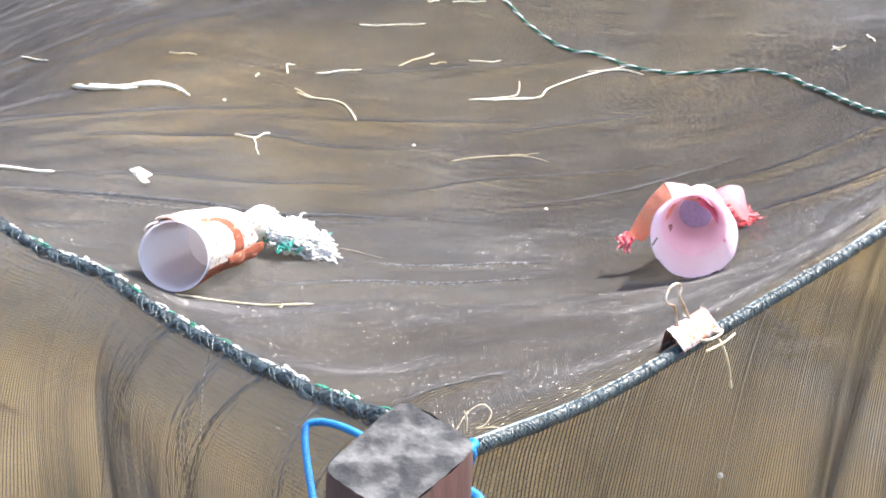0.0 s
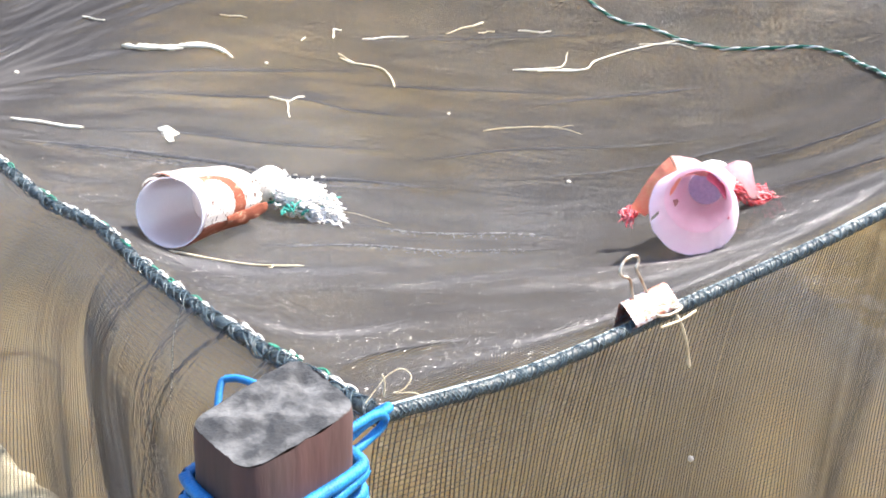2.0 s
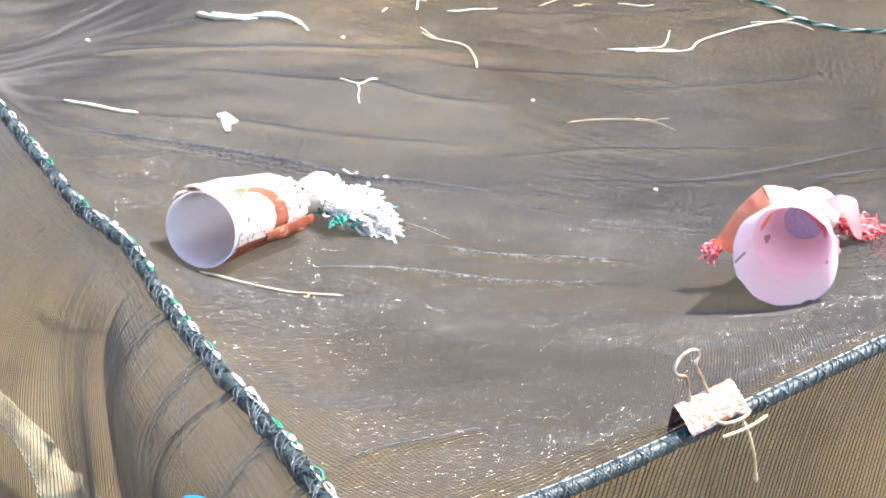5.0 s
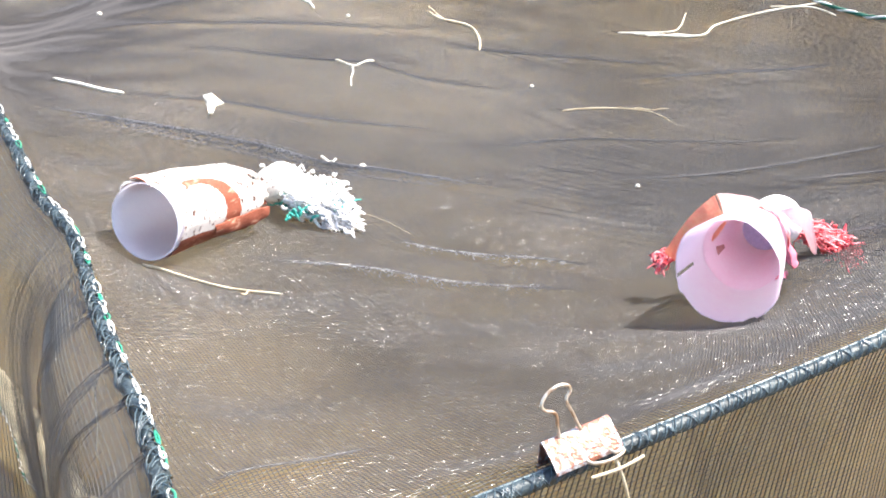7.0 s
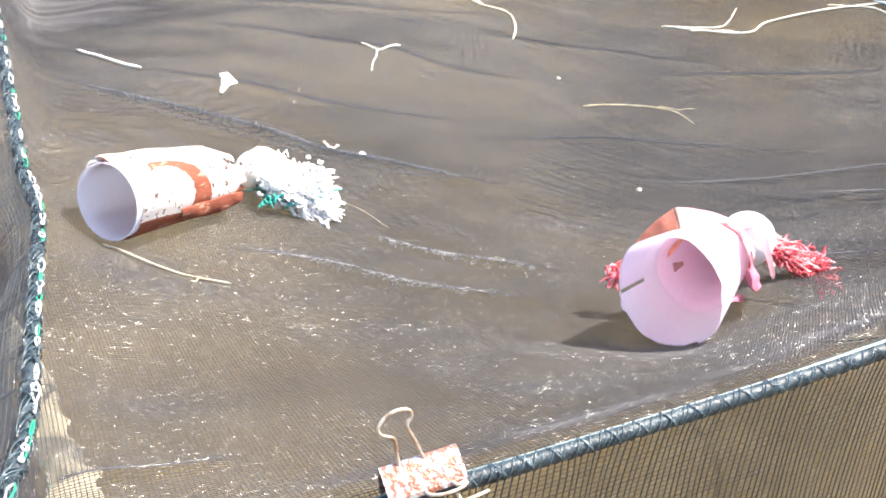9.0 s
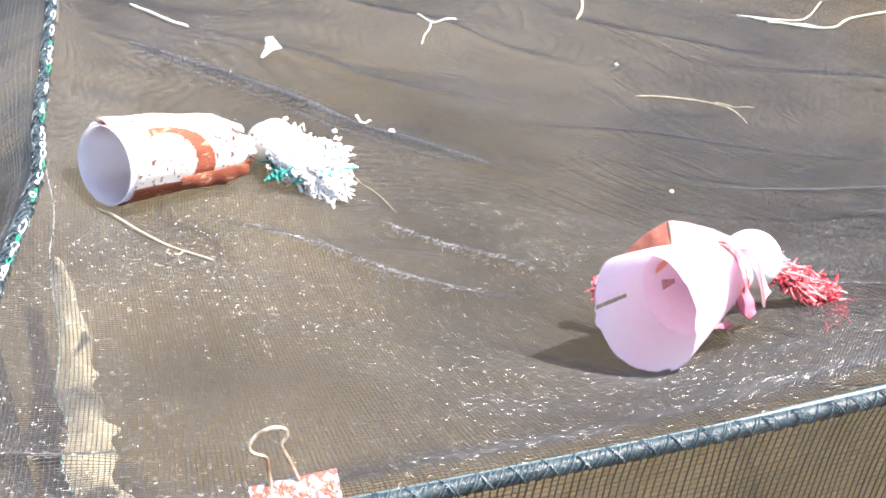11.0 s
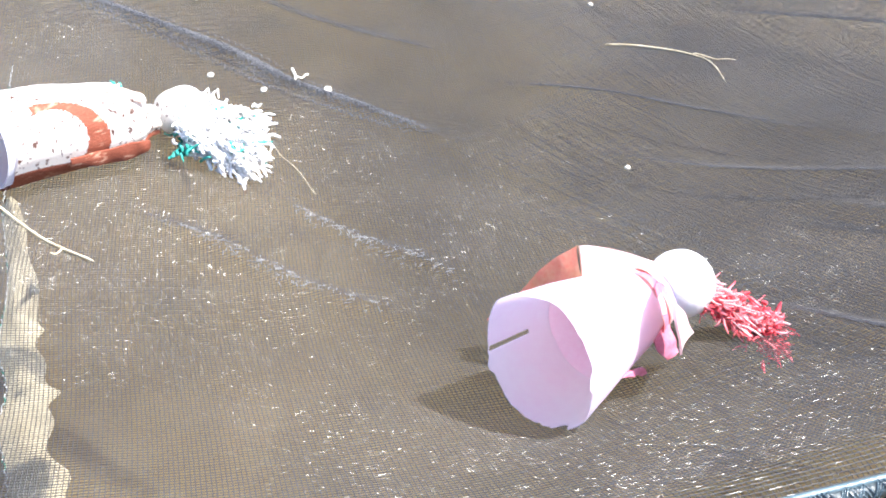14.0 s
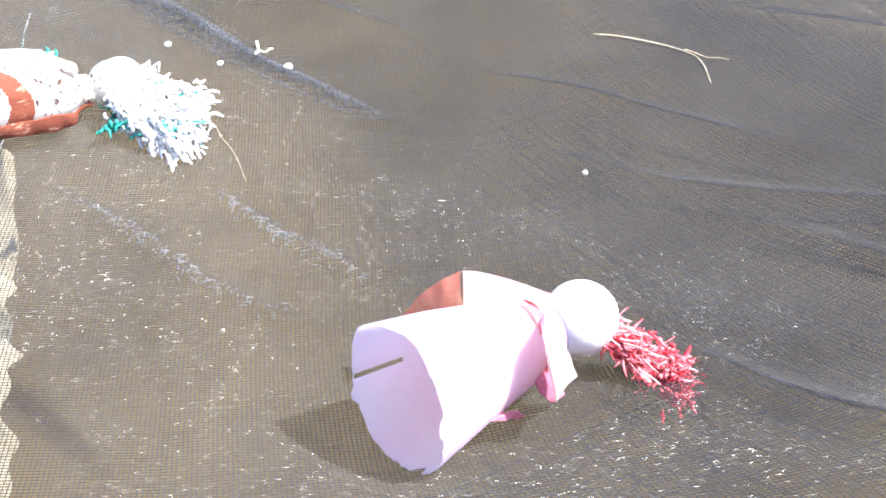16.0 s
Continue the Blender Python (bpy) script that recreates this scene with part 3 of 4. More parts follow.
# gathered hem to the left: a lumpy bundle of folded net
lr_fine = resample(left_rim, 0.002)[0]
lr_fine = lr_fine[: int(1.25 / 0.002)]
q = np.arange(len(lr_fine))
lump = 0.0041 + 0.0009 * np.sin(q * 0.11) + 0.0009 * np.sin(q * 0.37 + 1) + 0.0007 * np.sin(q * 0.83)
tubes("hem_roll", [lr_fine], [lump], M_CORE, cage, "gathered dark net hem", sides=10)
strands = []
for k in range(13):
    ph = random.uniform(0, 6.28)
    base = helix(lr_fine, 0.0045 + random.uniform(-0.0008, 0.0018), random.choice((-1, 1)) * random.uniform(4, 30), ph)
    base = base + 0.0012 * np.sin(q * random.uniform(0.2, 0.6) + ph)[:, None] * np.array([0.5, 0.3, 0.8])
    strands.append(base)
tagged(tubes("hem_lacing", strands, 0.00055, M_HEM, cage, "loose twines of the gathered hem"), kind="stuff")


def stitches():
    """Chain stitch along the left hem: white loops with green ones among them."""
    white, green = [], []
    ofs = np.array([0.0038, 0.0015, 0.0040])
    i = 20
    while i < len(lr_fine) - 14:
        n = random.randint(7, 15)
        seg = lr_fine[i:i + n + 1] + ofs
        m = len(seg)
        u = np.linspace(0, 1, m)
        T = lr_fine[min(i + n, len(lr_fine) - 1)] - lr_fine[i]
        T /= np.linalg.norm(T)
        side = np.cross((0, 0, 1.0), T)
        bow = random.uniform(0.0005, 0.0024)
        roll = random.random()
        for sgn in (1, -1):
            L = seg + sgn * side * (np.sin(u * np.pi) * bow)[:, None] + np.array([0, 0, 1.0]) * (np.sin(u * np.pi) * random.uniform(0.0005, 0.002))[:, None]
            (green if roll < 0.24 or (roll < 0.5 and sgn < 0) else white).append(L)
        i += n - 1 if random.random() < 0.7 else n + random.randint(4, 16)
    # a few stitches stand up as loops
    for k in (70, 78, 120, 186, 250, 262, 300, 344):
        c = lr_fine[k] + ofs
        w = np.linspace(0, 2 * np.pi, 14)
        rr = random.uniform(0.0015, 0.0028)
        white.append(c + np.stack([rr * np.cos(w) * 0.7, rr * np.sin(w), 0.002 + rr * (1 - np.cos(w)) * 0.6], 1))
    return white, green


st_white, st_green = stitches()
tagged(tubes("hem_stitch", st_white, 0.00072, M_WHITE, cage, "white chain stitches", sides=5), kind="stuff")
tagged(tubes("hem_stitch", st_green, 0.0008, M_GREEN, cage, "green chain stitches", sides=5), kind="stuff")

# seam and pale hem at the foot of the left side
foot = np.stack([np.interp(np.linspace(0, 1, 260), (0, 0.3, 0.6, 1), (-0.20, -0.36, -0.47, -0.80)),
                 np.interp(np.linspace(0, 1, 260), (0, 0.3, 0.6, 1), (-0.62, -0.37, -0.20, 0.35)), np.full(260, -0.395)], 1)
foot[:, 0] += 0.006 * np.sin(np.arange(260) * 0.12)
tubes("foot_seam", [helix(foot, 0.0012, 60, 0)], 0.0008, M_WHITE, cage, "white stitched foot seam")
tagged(tubes("foot_seam", [helix(foot[i:i + 7], 0.0014, 60, 3.1) for i in range(4, 250, 17)], 0.0009, M_GREEN, cage, "green stitched foot seam"), kind="stuff")


def foot_band():
    lines = []
    n = len(foot)
    q = np.arange(n)
    w = np.interp(q, (0, 80, 160, 196, 260), (0.062, 0.058, 0.042, 0.020, 0.002)) + np.interp(q, (0, 80, 160, 196, 260), (0.009, 0.008, 0.005, 0.001, 0)) * (np.sin(q * 0.13 + 1) + 0.7 * np.sin(q * 0.31))
    inn = np.array([0.83, 0.55, 0.0])
    fine = np.linspace(0, 196, 430)
    F = np.stack([np.interp(fine, np.arange(n), foot[:, i]) for i in range(3)], 1)
    W = np.interp(fine, np.arange(n), w)
    u = np.linspace(0.05, 1, 9)
    ripple = lambda d, k: 0.005 * np.sin(k * 0.07 + d * 6) * d
    for k in range(len(F)):
        d = u * W[k]
        P = F[k] + d[:, None] * inn
        P[:, 2] += 0.012 * np.sin(u * 2.6) + ripple(u, k)
        lines.append(P)
    for uu in np.linspace(0.05, 1, 24):
        P = F + (uu * W)[:, None] * inn
        P[:, 2] += 0.012 * math.sin(uu * 2.6) + ripple(uu, np.arange(len(F)))
        lines.append(P[::3])
    return lines


tagged(tubes("foot_band", foot_band(), 0.00062, M_TANNET, cage, "pale tan net band at the foot, rippled"), kind="stuff")


# ---- post with blue rope ----
def post():
    """A hewn timber post with a rough sawn end."""
    e = thing("wooden_post", (-0.151, -1.042, -0.46), "hewn timber post with grey weathered end, at the cage corner", "post")
    top = [(-0.137, -0.990), (-0.192, -1.047), (-0.166, -1.092), (-0.111, -1.043)]
    n = 14
    ring = []
    for i in range(4):
        a, b = Vector(top[i]), Vector(top[(i + 1) % 4])
        for k in range(n):
            ring.append(a.lerp(b, k / n))
    cen = Vector((-0.1515, -1.043))
    ring = [cen + (p - cen) * (0.90 if i % n == 0 else 0.955 if i % n in (1, n - 1) else 0.985 if i % n in (2, n - 2) else 1.0) for i, p in enumerate(ring)]
    bm = bmesh.new()
    rows = []
    for z in list(np.linspace(-1.1, 0.15, 26)) + [0.17, 0.19, 0.203, 0.209]:
        row = []
        for i, p in enumerate(ring):
            g = 1 - 0.02 * noise.noise(Vector((i * 0.7, z * 6, 0))) - (0.025 if z > 0.205 else 0)
            v = cen + (p - cen) * g
            row.append(bm.verts.new((v.x, v.y, z + (0.0022 * noise.noise(Vector((v.x * 90, v.y * 90, 3))) if z > 0.2 else 0))))
        rows.append(row)
    for r0, r1 in zip(rows, rows[1:]):
        for i in range(len(ring)):
            bm.faces.new((r0[i], r0[(i + 1) % len(ring)], r1[(i + 1) % len(ring)], r1[i]))
    part("shaft", bm, M_POST, e, "reddish weathered timber sides")
    bm = bmesh.new()
    rings = []
    for f in np.linspace(1, 0.08, 13):
        row = []
        for i, p in enumerate(ring):
            v = cen + (p - cen) * (f * 0.978)
            z = 0.2095 + 0.0035 * noise.noise(Vector((v.x * 70, v.y * 70, 3))) * min(1, (1 - f) * 4) + 0.0012 * noise.noise(Vector((v.x * 260, v.y * 260, 1)))
            row.append(bm.verts.new((v.x, v.y, z)))
        rings.append(row)
    for r0, r1 in zip(rings, rings[1:]):
        for i in range(len(ring)):
            bm.faces.new((r0[i], r0[(i + 1) % len(ring)], r1[(i + 1) % len(ring)], r1[i]))
    bm.faces.new(rings[-1])
    part("end_grain", bm, M_POSTTOP, e, "grey mottled rough end")
    return e


post()


def laid_rope(name, P, r, mat, parent, label="", lay=120, strands=4):
    """A rope of laid strands."""
    P, _ = resample(np.asarray(P), 0.0012)
    lines = [helix(P, r * 0.42, lay, k * 2 * np.pi / strands) for k in range(strands)]
    return tubes(name, lines, r * 0.62, mat, parent, label, sides=6)


rope = thing("blue_rope", (-0.151, -1.042, 0.15), "bright blue rope lashed round the timber post", "rope")
cx, cy = -0.1515, -1.0425


def coil(z, tilt, grow):
    pts = []
    for f in np.linspace(0, 1, 25):
        w = f * 2 * math.pi
        # follows the four-sided shaft
        c, s = math.cos(w), math.sin(w)
        u1, u2 = (c + s) * 0.7071, (s - c) * 0.7071
        k = 1 / max(abs(u1) / 1.0, abs(u2) / 1.0, 0.74)
        e1 = np.array([-0.055, -0.057]) * 0.5
        e2 = np.array([0.0265, -0.051]) * 0.5
        p = np.array([cx, cy]) + (e1 * u1 + e2 * u2) * k * 1.06 + grow * np.array([c, s]) * np.array([-0.6, -0.8])
        pts.append((p[0], p[1], z + tilt * math.sin(w + 0.6)))
    return spline(pts, 120)


for z, tilt, grow in ((0.177, 0.004, 0.001), (0.169, -0.003, 0.002), (0.161, 0.003, 0.001), (0.153, -0.002, 0.002), (0.144, 0.004, 0.001), (0.136, 0.002, 0.002)):
    laid_rope("coil", coil(z, tilt, grow), 0.0034, M_BLUE, rope)
laid_rope("coil", coil(0.157, 0.008, 0.005), 0.0022, M_LIME, rope, "thin green strand among the coils")
laid_rope("loop", spline([(-0.118, -0.985, 0.150), (-0.150, -0.938, 0.158), (-0.171, -0.919, 0.157), (-0.178, -0.925, 0.149), (-0.178, -0.965, 0.118), (-0.177, -1.00, 0.085), (-0.174, -1.02, 0.07)], 120), 0.0023, M_BLUE, rope, "loose standing loop of the rope")
laid_rope("hitch", spline([(-0.1200, -0.9900, 0.1490), (-0.1010, -0.9684, 0.1515), (-0.0860, -0.9558, 0.1530), (-0.0870, -0.9471, 0.1480), (-0.1027, -0.9571, 0.1430), (-0.1217, -0.9857, 0.1440)], 110), 0.0029, M_BLUE, rope, "hitch round the cage's hem")
laid_rope("hitch", spline([(-0.1235, -0.9900, 0.1536), (-0.1044, -0.9744, 0.1561), (-0.0918, -0.9634, 0.1553), (-0.0876, -0.9584, 0.1463), (-0.0992, -0.9684, 0.1410), (-0.1200, -0.9943, 0.1420)], 110), 0.0028, M_BLUE, rope, "hitch round the cage's hem")

twine = thing("twine_end", (-0.085, -0.945, 0.152), "curled tan twine end on the hem corner", "twine")
tubes("strand", [spline([(-0.0967, -0.9435, 0.1500), (-0.0893, -0.9373, 0.1562), (-0.0831, -0.9329, 0.1612), (-0.0744, -0.9311, 0.1643), (-0.0694, -0.9354, 0.1612), (-0.0744, -0.9404, 0.1562), (-0.0806, -0.9410, 0.1543), (-0.0694, -0.9404, 0.1537), (-0.0626, -0.9416, 0.1512)], 60)], 0.0003, M_STRAW, twine, sides=6)
tubes("strand", [spline([(-0.0855, -0.9391, 0.1512), (-0.0849, -0.9367, 0.1593), (-0.0862, -0.9354, 0.1636)], 12)], 0.0005, M_STRAW, twine, sides=6)


# ---- litter on the net ----
def follow(points, n, lift):
    P = spline([(x, y, 0) for x, y in points], n)
    P[:, 2] = sheet(P[:, 0], P[:, 1]) + lift
    return P


def straw(name, label, points, r0, r1, mat, category="straw", extra=(), knob=0.0):
    """A dry stem lying on the net: tapered, slightly bent and knotty; extra: side shoots."""
    e = thing(name, (points[0][0], points[0][1], float(sheet(points[0][0], points[0][1]))), label, category, group="dry litter on the net")
    for k, pts in enumerate((points, *extra)):
        P = follow(pts, 26, r0 * 0.9 + 0.0006)
        u = np.linspace(0, 1, 26)
        f = random.uniform(0, 6)
        P[:, 0] += 0.0008 * np.sin(u * 9 + f)
        P[:, 1] += 0.0010 * np.sin(u * 7 + f * 2)
        P[:, 2] += 0.0012 * np.abs(np.sin(u * 5 + f))
        r = (r0 + (r1 - r0) * u) * (1 + knob * np.sin(u * 21 + f) ** 2) * (0.7 if k else 1.0)
        r[0] *= 0.4
        r[-1] *= 0.3
        tubes("stem" if k == 0 else "side_shoot", [P], [r], mat, e, sides=7)
    return e


straw("straw", "bleached frayed straw lying on the net", [(-0.325, 0.452), (-0.281, 0.393), (-0.221, 0.387), (-0.182, 0.366), (-0.16, 0.339)], 0.003, 0.0016, M_PALE, knob=0.7, extra=([(-0.295, 0.405), (-0.25, 0.380), (-0.225, 0.372)], [(-0.235, 0.393), (-0.195, 0.388), (-0.165, 0.355)], [(-0.30, 0.43), (-0.26, 0.40), (-0.20, 0.385)], [(-0.19, 0.376), (-0.165, 0.352), (-0.150, 0.320)]))
straw("stick", "short bleached stick lying on the net", [(-0.436, 0.023), (-0.392, -0.002), (-0.343, -0.017)], 0.0017, 0.0021, M_PALE, "stick", knob=0.2)
straw("straw", "small forked dry stem on the net", [(-0.104, 0.118), (-0.08, 0.10), (-0.054, 0.118)], 0.0012, 0.001, M_PALE, extra=([(-0.08, 0.101), (-0.080, 0.05)],), knob=0.3)
straw("straw", "bent dry stem on the net", [(0.013, 0.303), (0.03, 0.283), (0.058, 0.268), (0.076, 0.249), (0.084, 0.22), (0.082, 0.184)], 0.0014, 0.0014, M_STRAW, knob=0.3, extra=([(0.013, 0.318), (0.034, 0.281)],))
straw("twig", "long pale twig frayed at one end", [(0.294, 0.232), (0.38, 0.221), (0.411, 0.247), (0.484, 0.266), (0.559, 0.275)], 0.0014, 0.0008, M_PALE, "twig", extra=([(0.273, 0.24), (0.341, 0.233), (0.359, 0.249), (0.374, 0.284)], [(0.488, 0.28), (0.535, 0.266), (0.565, 0.226)], [(0.31, 0.225), (0.345, 0.228), (0.372, 0.222)]), knob=0.5)
straw("twig", "thin dry grass blade on the net", [(0.178, 0.0), (0.214, 0.003), (0.264, 0.0), (0.284, -0.018), (0.30, -0.058)], 0.0009, 0.0004, M_STRAW, "twig", extra=([(0.264, 0.0), (0.285, -0.004), (0.305, -0.004)],))
straw("stalk", "curved straw-coloured stalk beside the printed doll", [(-0.224, -0.452), (-0.204, -0.458), (-0.152, -0.480), (-0.100, -0.497)], 0.0011, 0.0009, M_STRAW, "stalk", extra=([(-0.127, -0.489), (-0.132, -0.500)],))
SHORT = "short dry straw bit on the net"
straw("straw", "curled dry straw bit on the net", [(0.011, 0.38), (0.014, 0.41), (0.027, 0.411)], 0.0014, 0.001, M_PALE)
straw("straw", SHORT, [(0.056, 0.372), (0.093, 0.374), (0.131, 0.375)], 0.0011, 0.0009, M_PALE, knob=0.6)
straw("straw", SHORT, [(0.194, 0.379), (0.262, 0.408)], 0.001, 0.0016, M_STRAW)
straw("straw", SHORT, [(0.313, 0.374), (0.339, 0.36), (0.366, 0.358)], 0.0012, 0.001, M_PALE)
straw("straw", SHORT, [(-0.419, 0.785), (-0.368, 0.671)], 0.0018, 0.001, M_PALE)
straw("straw", SHORT, [(-0.042, 0.376), (-0.033, 0.39)], 0.0015, 0.001, M_PALE)
straw("straw", SHORT, [(0.158, 0.529), (0.221, 0.516), (0.275, 0.511)], 0.0011, 0.0009, M_PALE, knob=0.4)
straw("straw", SHORT, [(0.34, 0.578), (0.4, 0.56)], 0.0015, 0.001, M_PALE)
straw("straw", SHORT, [(0.247, 0.374), (0.275, 0.377)], 0.0011, 0.0009, M_STRAW)
straw("straw", SHORT, [(-0.168, 0.522), (-0.122, 0.495)], 0.0011, 0.0009, M_STRAW)
straw("straw", SHORT, [(0.786, 0.055), (0.803, 0.043)], 0.0015, 0.001, M_PALE, extra=([(0.795, 0.066), (0.79, 0.04)],))
straw("straw", SHORT, [(0.841, 0.053), (0.827, 0.008)], 0.0015, 0.001, M_PALE)
straw("straw", SHORT, [(0.297, 0.587), (0.319, 0.588)], 0.0015, 0.001, M_PALE)
straw("sprig", "tiny pale forked sprig on the net", [(-0.1, -0.135), (-0.092, -0.147), (-0.084, -0.166)], 0.0016, 0.001, M_PALE, "sprig", extra=([(-0.083, -0.136), (-0.091, -0.15)],))
straw("twig", "hair-thin dry fibre beside the frayed yarn", [(-0.056, -0.281), (-0.031, -0.303), (0.006, -0.338)], 0.00025, 0.0002, M_STRAW, "fibre")


def flake(at, label, size, seed):
    """A small folded dry husk."""
    rng = random.Random(seed)
    z0 = float(sheet(*at))
    e = thing("husk", (at[0], at[1], z0), label, "husk", group="dry litter on the net")
    bm = bmesh.new()
    bmesh.ops.create_icosphere(bm, subdivisions=2, radius=1)
    for v in bm.verts:
        g = 1 + 0.35 * noise.noise(v.co * 1.6 + Vector((seed, 0, 0)))
        v.co = Vector((v.co.x * size[0], v.co.y * size[1], v.co.z * size[2])) * g
        v.co += Vector((at[0], at[1], z0 + size[2] * 0.8))
    part("body", bm, M_PEBBLE, e)
    return e


for (x, y), r in (((-0.053, -0.164), 0.0042), ((-0.105, -0.191), 0.003), ((-0.158, -0.19), 0.003), ((0.237, -0.219), 0.0024), ((0.146, 0.083), 0.0026), ((-0.49, 0.434), 0.004), ((-0.1, 0.294), 0.003)):
    flake((x, y), "small pale husk on the net", (r, r * 1.2, r * 0.7), int(1000 * x) % 97)


def side_speck(at, r):
    """A pale seed caught in the meshes of the side net."""
    e = thing("seed", at, "small pale seed caught in the side net", "seed", group="dry litter on the net")
    bm = bmesh.new()
    bmesh.ops.create_icosphere(bm, subdivisions=2, radius=r)
    for v in bm.verts:
        v.co = Vector((v.co.x, v.co.y, v.co.z * 1.15)) * (1 + 0.2 * noise.noise(v.co * 300)) + Vector(at)
    part("body", bm, M_PEBBLE, e)


side_speck((0.1695, -0.8045, -0.001), 0.0023)


def leaf_scrap():
    """A torn curled scrap of pale leaf: a bent sheet with a stalk."""
    e = thing("leaf_scrap", (-0.238, -0.025, float(sheet(-0.238, -0.025))), "torn curled pale dry leaf scrap on the net", "leaf", group="dry litter on the net")
    outline = [(-0.252, -0.006), (-0.240, -0.014), (-0.224, -0.026), (-0.233, -0.034), (-0.229, -0.072), (-0.236, -0.060), (-0.243, -0.032)]
    bm = bmesh.new()
    top = [bm.verts.new((x, y, float(sheet(x, y)) + 0.004 + 0.005 * math.sin(i * 1.9))) for i, (x, y) in enumerate(outline)]
    low = [bm.verts.new(v.co - Vector((0, 0, 0.0012))) for v in top]
    bm.faces.new(top)
    bm.faces.new(low[::-1])
    for i in range(len(top)):
        j = (i + 1) % len(top)
        bm.faces.new((top[i], low[i], low[j], top[j]))
    bmesh.ops.triangulate(bm, faces=bm.faces[:])
    part("blade", bm, M_PALE, e, smooth=False)


leaf_scrap()

# green and white cord lying across the net
cord_thing = thing("green_cord", (0.431, 0.561, float(sheet(0.431, 0.561))), "thin green and white twisted cord lying across the net", "cord")
gpath = follow([(0.40, 0.70), (0.431, 0.561), (0.451, 0.461), (0.482, 0.37), (0.526, 0.325), (0.56, 0.263), (0.596, 0.21), (0.644, 0.169), (0.69, 0.112), (0.706, 0.04), (0.691, -0.06), (0.662, -0.185), (0.623, -0.319), (0.60, -0.45)], 700, 0.0035)
gfine = resample(gpath, 0.002)[0]
tubes("green_strand", [helix(gfine, 0.0014, 22, k) for k in (0, 2.1)], 0.0013, M_CORD, cord_thing, "dark green strand", sides=6)
tubes("white_strand", [helix(gfine, 0.0019, 22, 4.2)], 0.0014, M_WHITE, cord_thing, "white strand", sides=6)

# loose thread hanging on the left side net
tubes("loose_thread", [spline([(-0.206, -0.634, 0.066), (-0.215, -0.645, 0.04), (-0.218, -0.645, 0.005), (-0.221, -0.648, -0.02)], 30)], 0.0006, M_PALE, cage, "pale loose thread hanging from the hem", sides=5)

# ---- binder clip on the hem ----
clip = thing("binder_clip", (0.105, -0.849, 0.157), "rusty binder clip with peeling paint gripping the hem", "clip")
ct = Vector((0.88, 0.463, 0.105)).normalized()
cw = Vector((-0.447, 0.658, 0.605))
cw = (cw - ct * cw.dot(ct)).normalized()
cn = ct.cross(cw)
cmid = Vector((0.1045, -0.850, 0.1565))


def clip_parts():
    hw, hh, depth = 0.0205, 0.0095, 0.021
    bm = bmesh.new()
    # folded spring: profile across, swept along
    prof = [(-depth, -0.0012), (-0.004, -hh), (-0.0012, -hh - 0.0002), (0, -hh + 0.0016), (0.0004, 0), (0, hh - 0.0016), (-0.0012, hh + 0.0002), (-0.004, hh), (-depth, 0.0012)]
    rows = []
    for u in np.linspace(-hw, hw, 9):
        rows.append([(bm.verts.new(cmid + ct * u + cn * a + cw * b), bm.verts.new(cmid + ct * u + cn * (a * 0.96 - 0.0006) + cw * b * 0.93)) for a, b in prof])
    for r0, r1 in zip(rows, rows[1:]):
        for k in range(len(prof) - 1):
            bm.faces.new((r0[k][0], r1[k][0], r1[k + 1][0], r0[k + 1][0]))
            bm.faces.new((r0[k][1], r0[k + 1][1], r1[k + 1][1], r1[k][1]))
    for r, flip in ((rows[0], 1), (rows[-1], 0)):
        for k in range(len(prof) - 1):
            f = (r[k][0], r[k + 1][0], r[k + 1][1], r[k][1])
            bm.faces.new(f if flip else f[::-1])
    part("spring_body", bm, M_RUST, clip, "rust-red steel with flaking pale paint", smooth=False)
    # rolled lips at the jaws
    for sgn in (-1, 1):
        P = [cmid + ct * u - cn * depth + cw * 0.0014 * sgn for u in np.linspace(-hw, hw, 6)]
        tubes("jaw_lip", [P], 0.0011, M_RUST, clip, sides=8)
    up = Vector((-0.20, 0.25, 0.95))
    up = (up - ct * up.dot(ct)).normalized()
    shape = [(-0.0064, -0.003), (-0.0062, 0.006), (-0.0059, 0.0135), (-0.0115, 0.0175), (-0.0125, 0.0215), (-0.008, 0.0262), (-0.001, 0.028), (0.0045, 0.0262), (0.0050, 0.0225), (0.0018, 0.0186), (0.0040, 0.010), (0.007, -0.003)]
    o = cmid + cw * (hh - 0.001) - ct * 0.004
    tubes("handle", [spline([o + ct * a + up * b * 0.97 for a, b in shape], 70)], 0.00095, M_WIRE, clip, "bent wire handle standing up", sides=8)
    dn = (-cw * 0.55 + cn * 0.5).normalized()
    o = cmid - cw * (hh - 0.001) + ct * 0.006
    tubes("handle", [spline([o + ct * a + dn * b for a, b in ((-0.008, -0.002), (-0.007, 0.003), (-0.001, 0.006), (0.007, 0.006), (0.012, 0.004), (0.012, 0.002), (0.008, 0.0025), (0.006, -0.002))], 60)], 0.0009, M_WIRE, clip, "rusted wire handle folded down", sides=8)


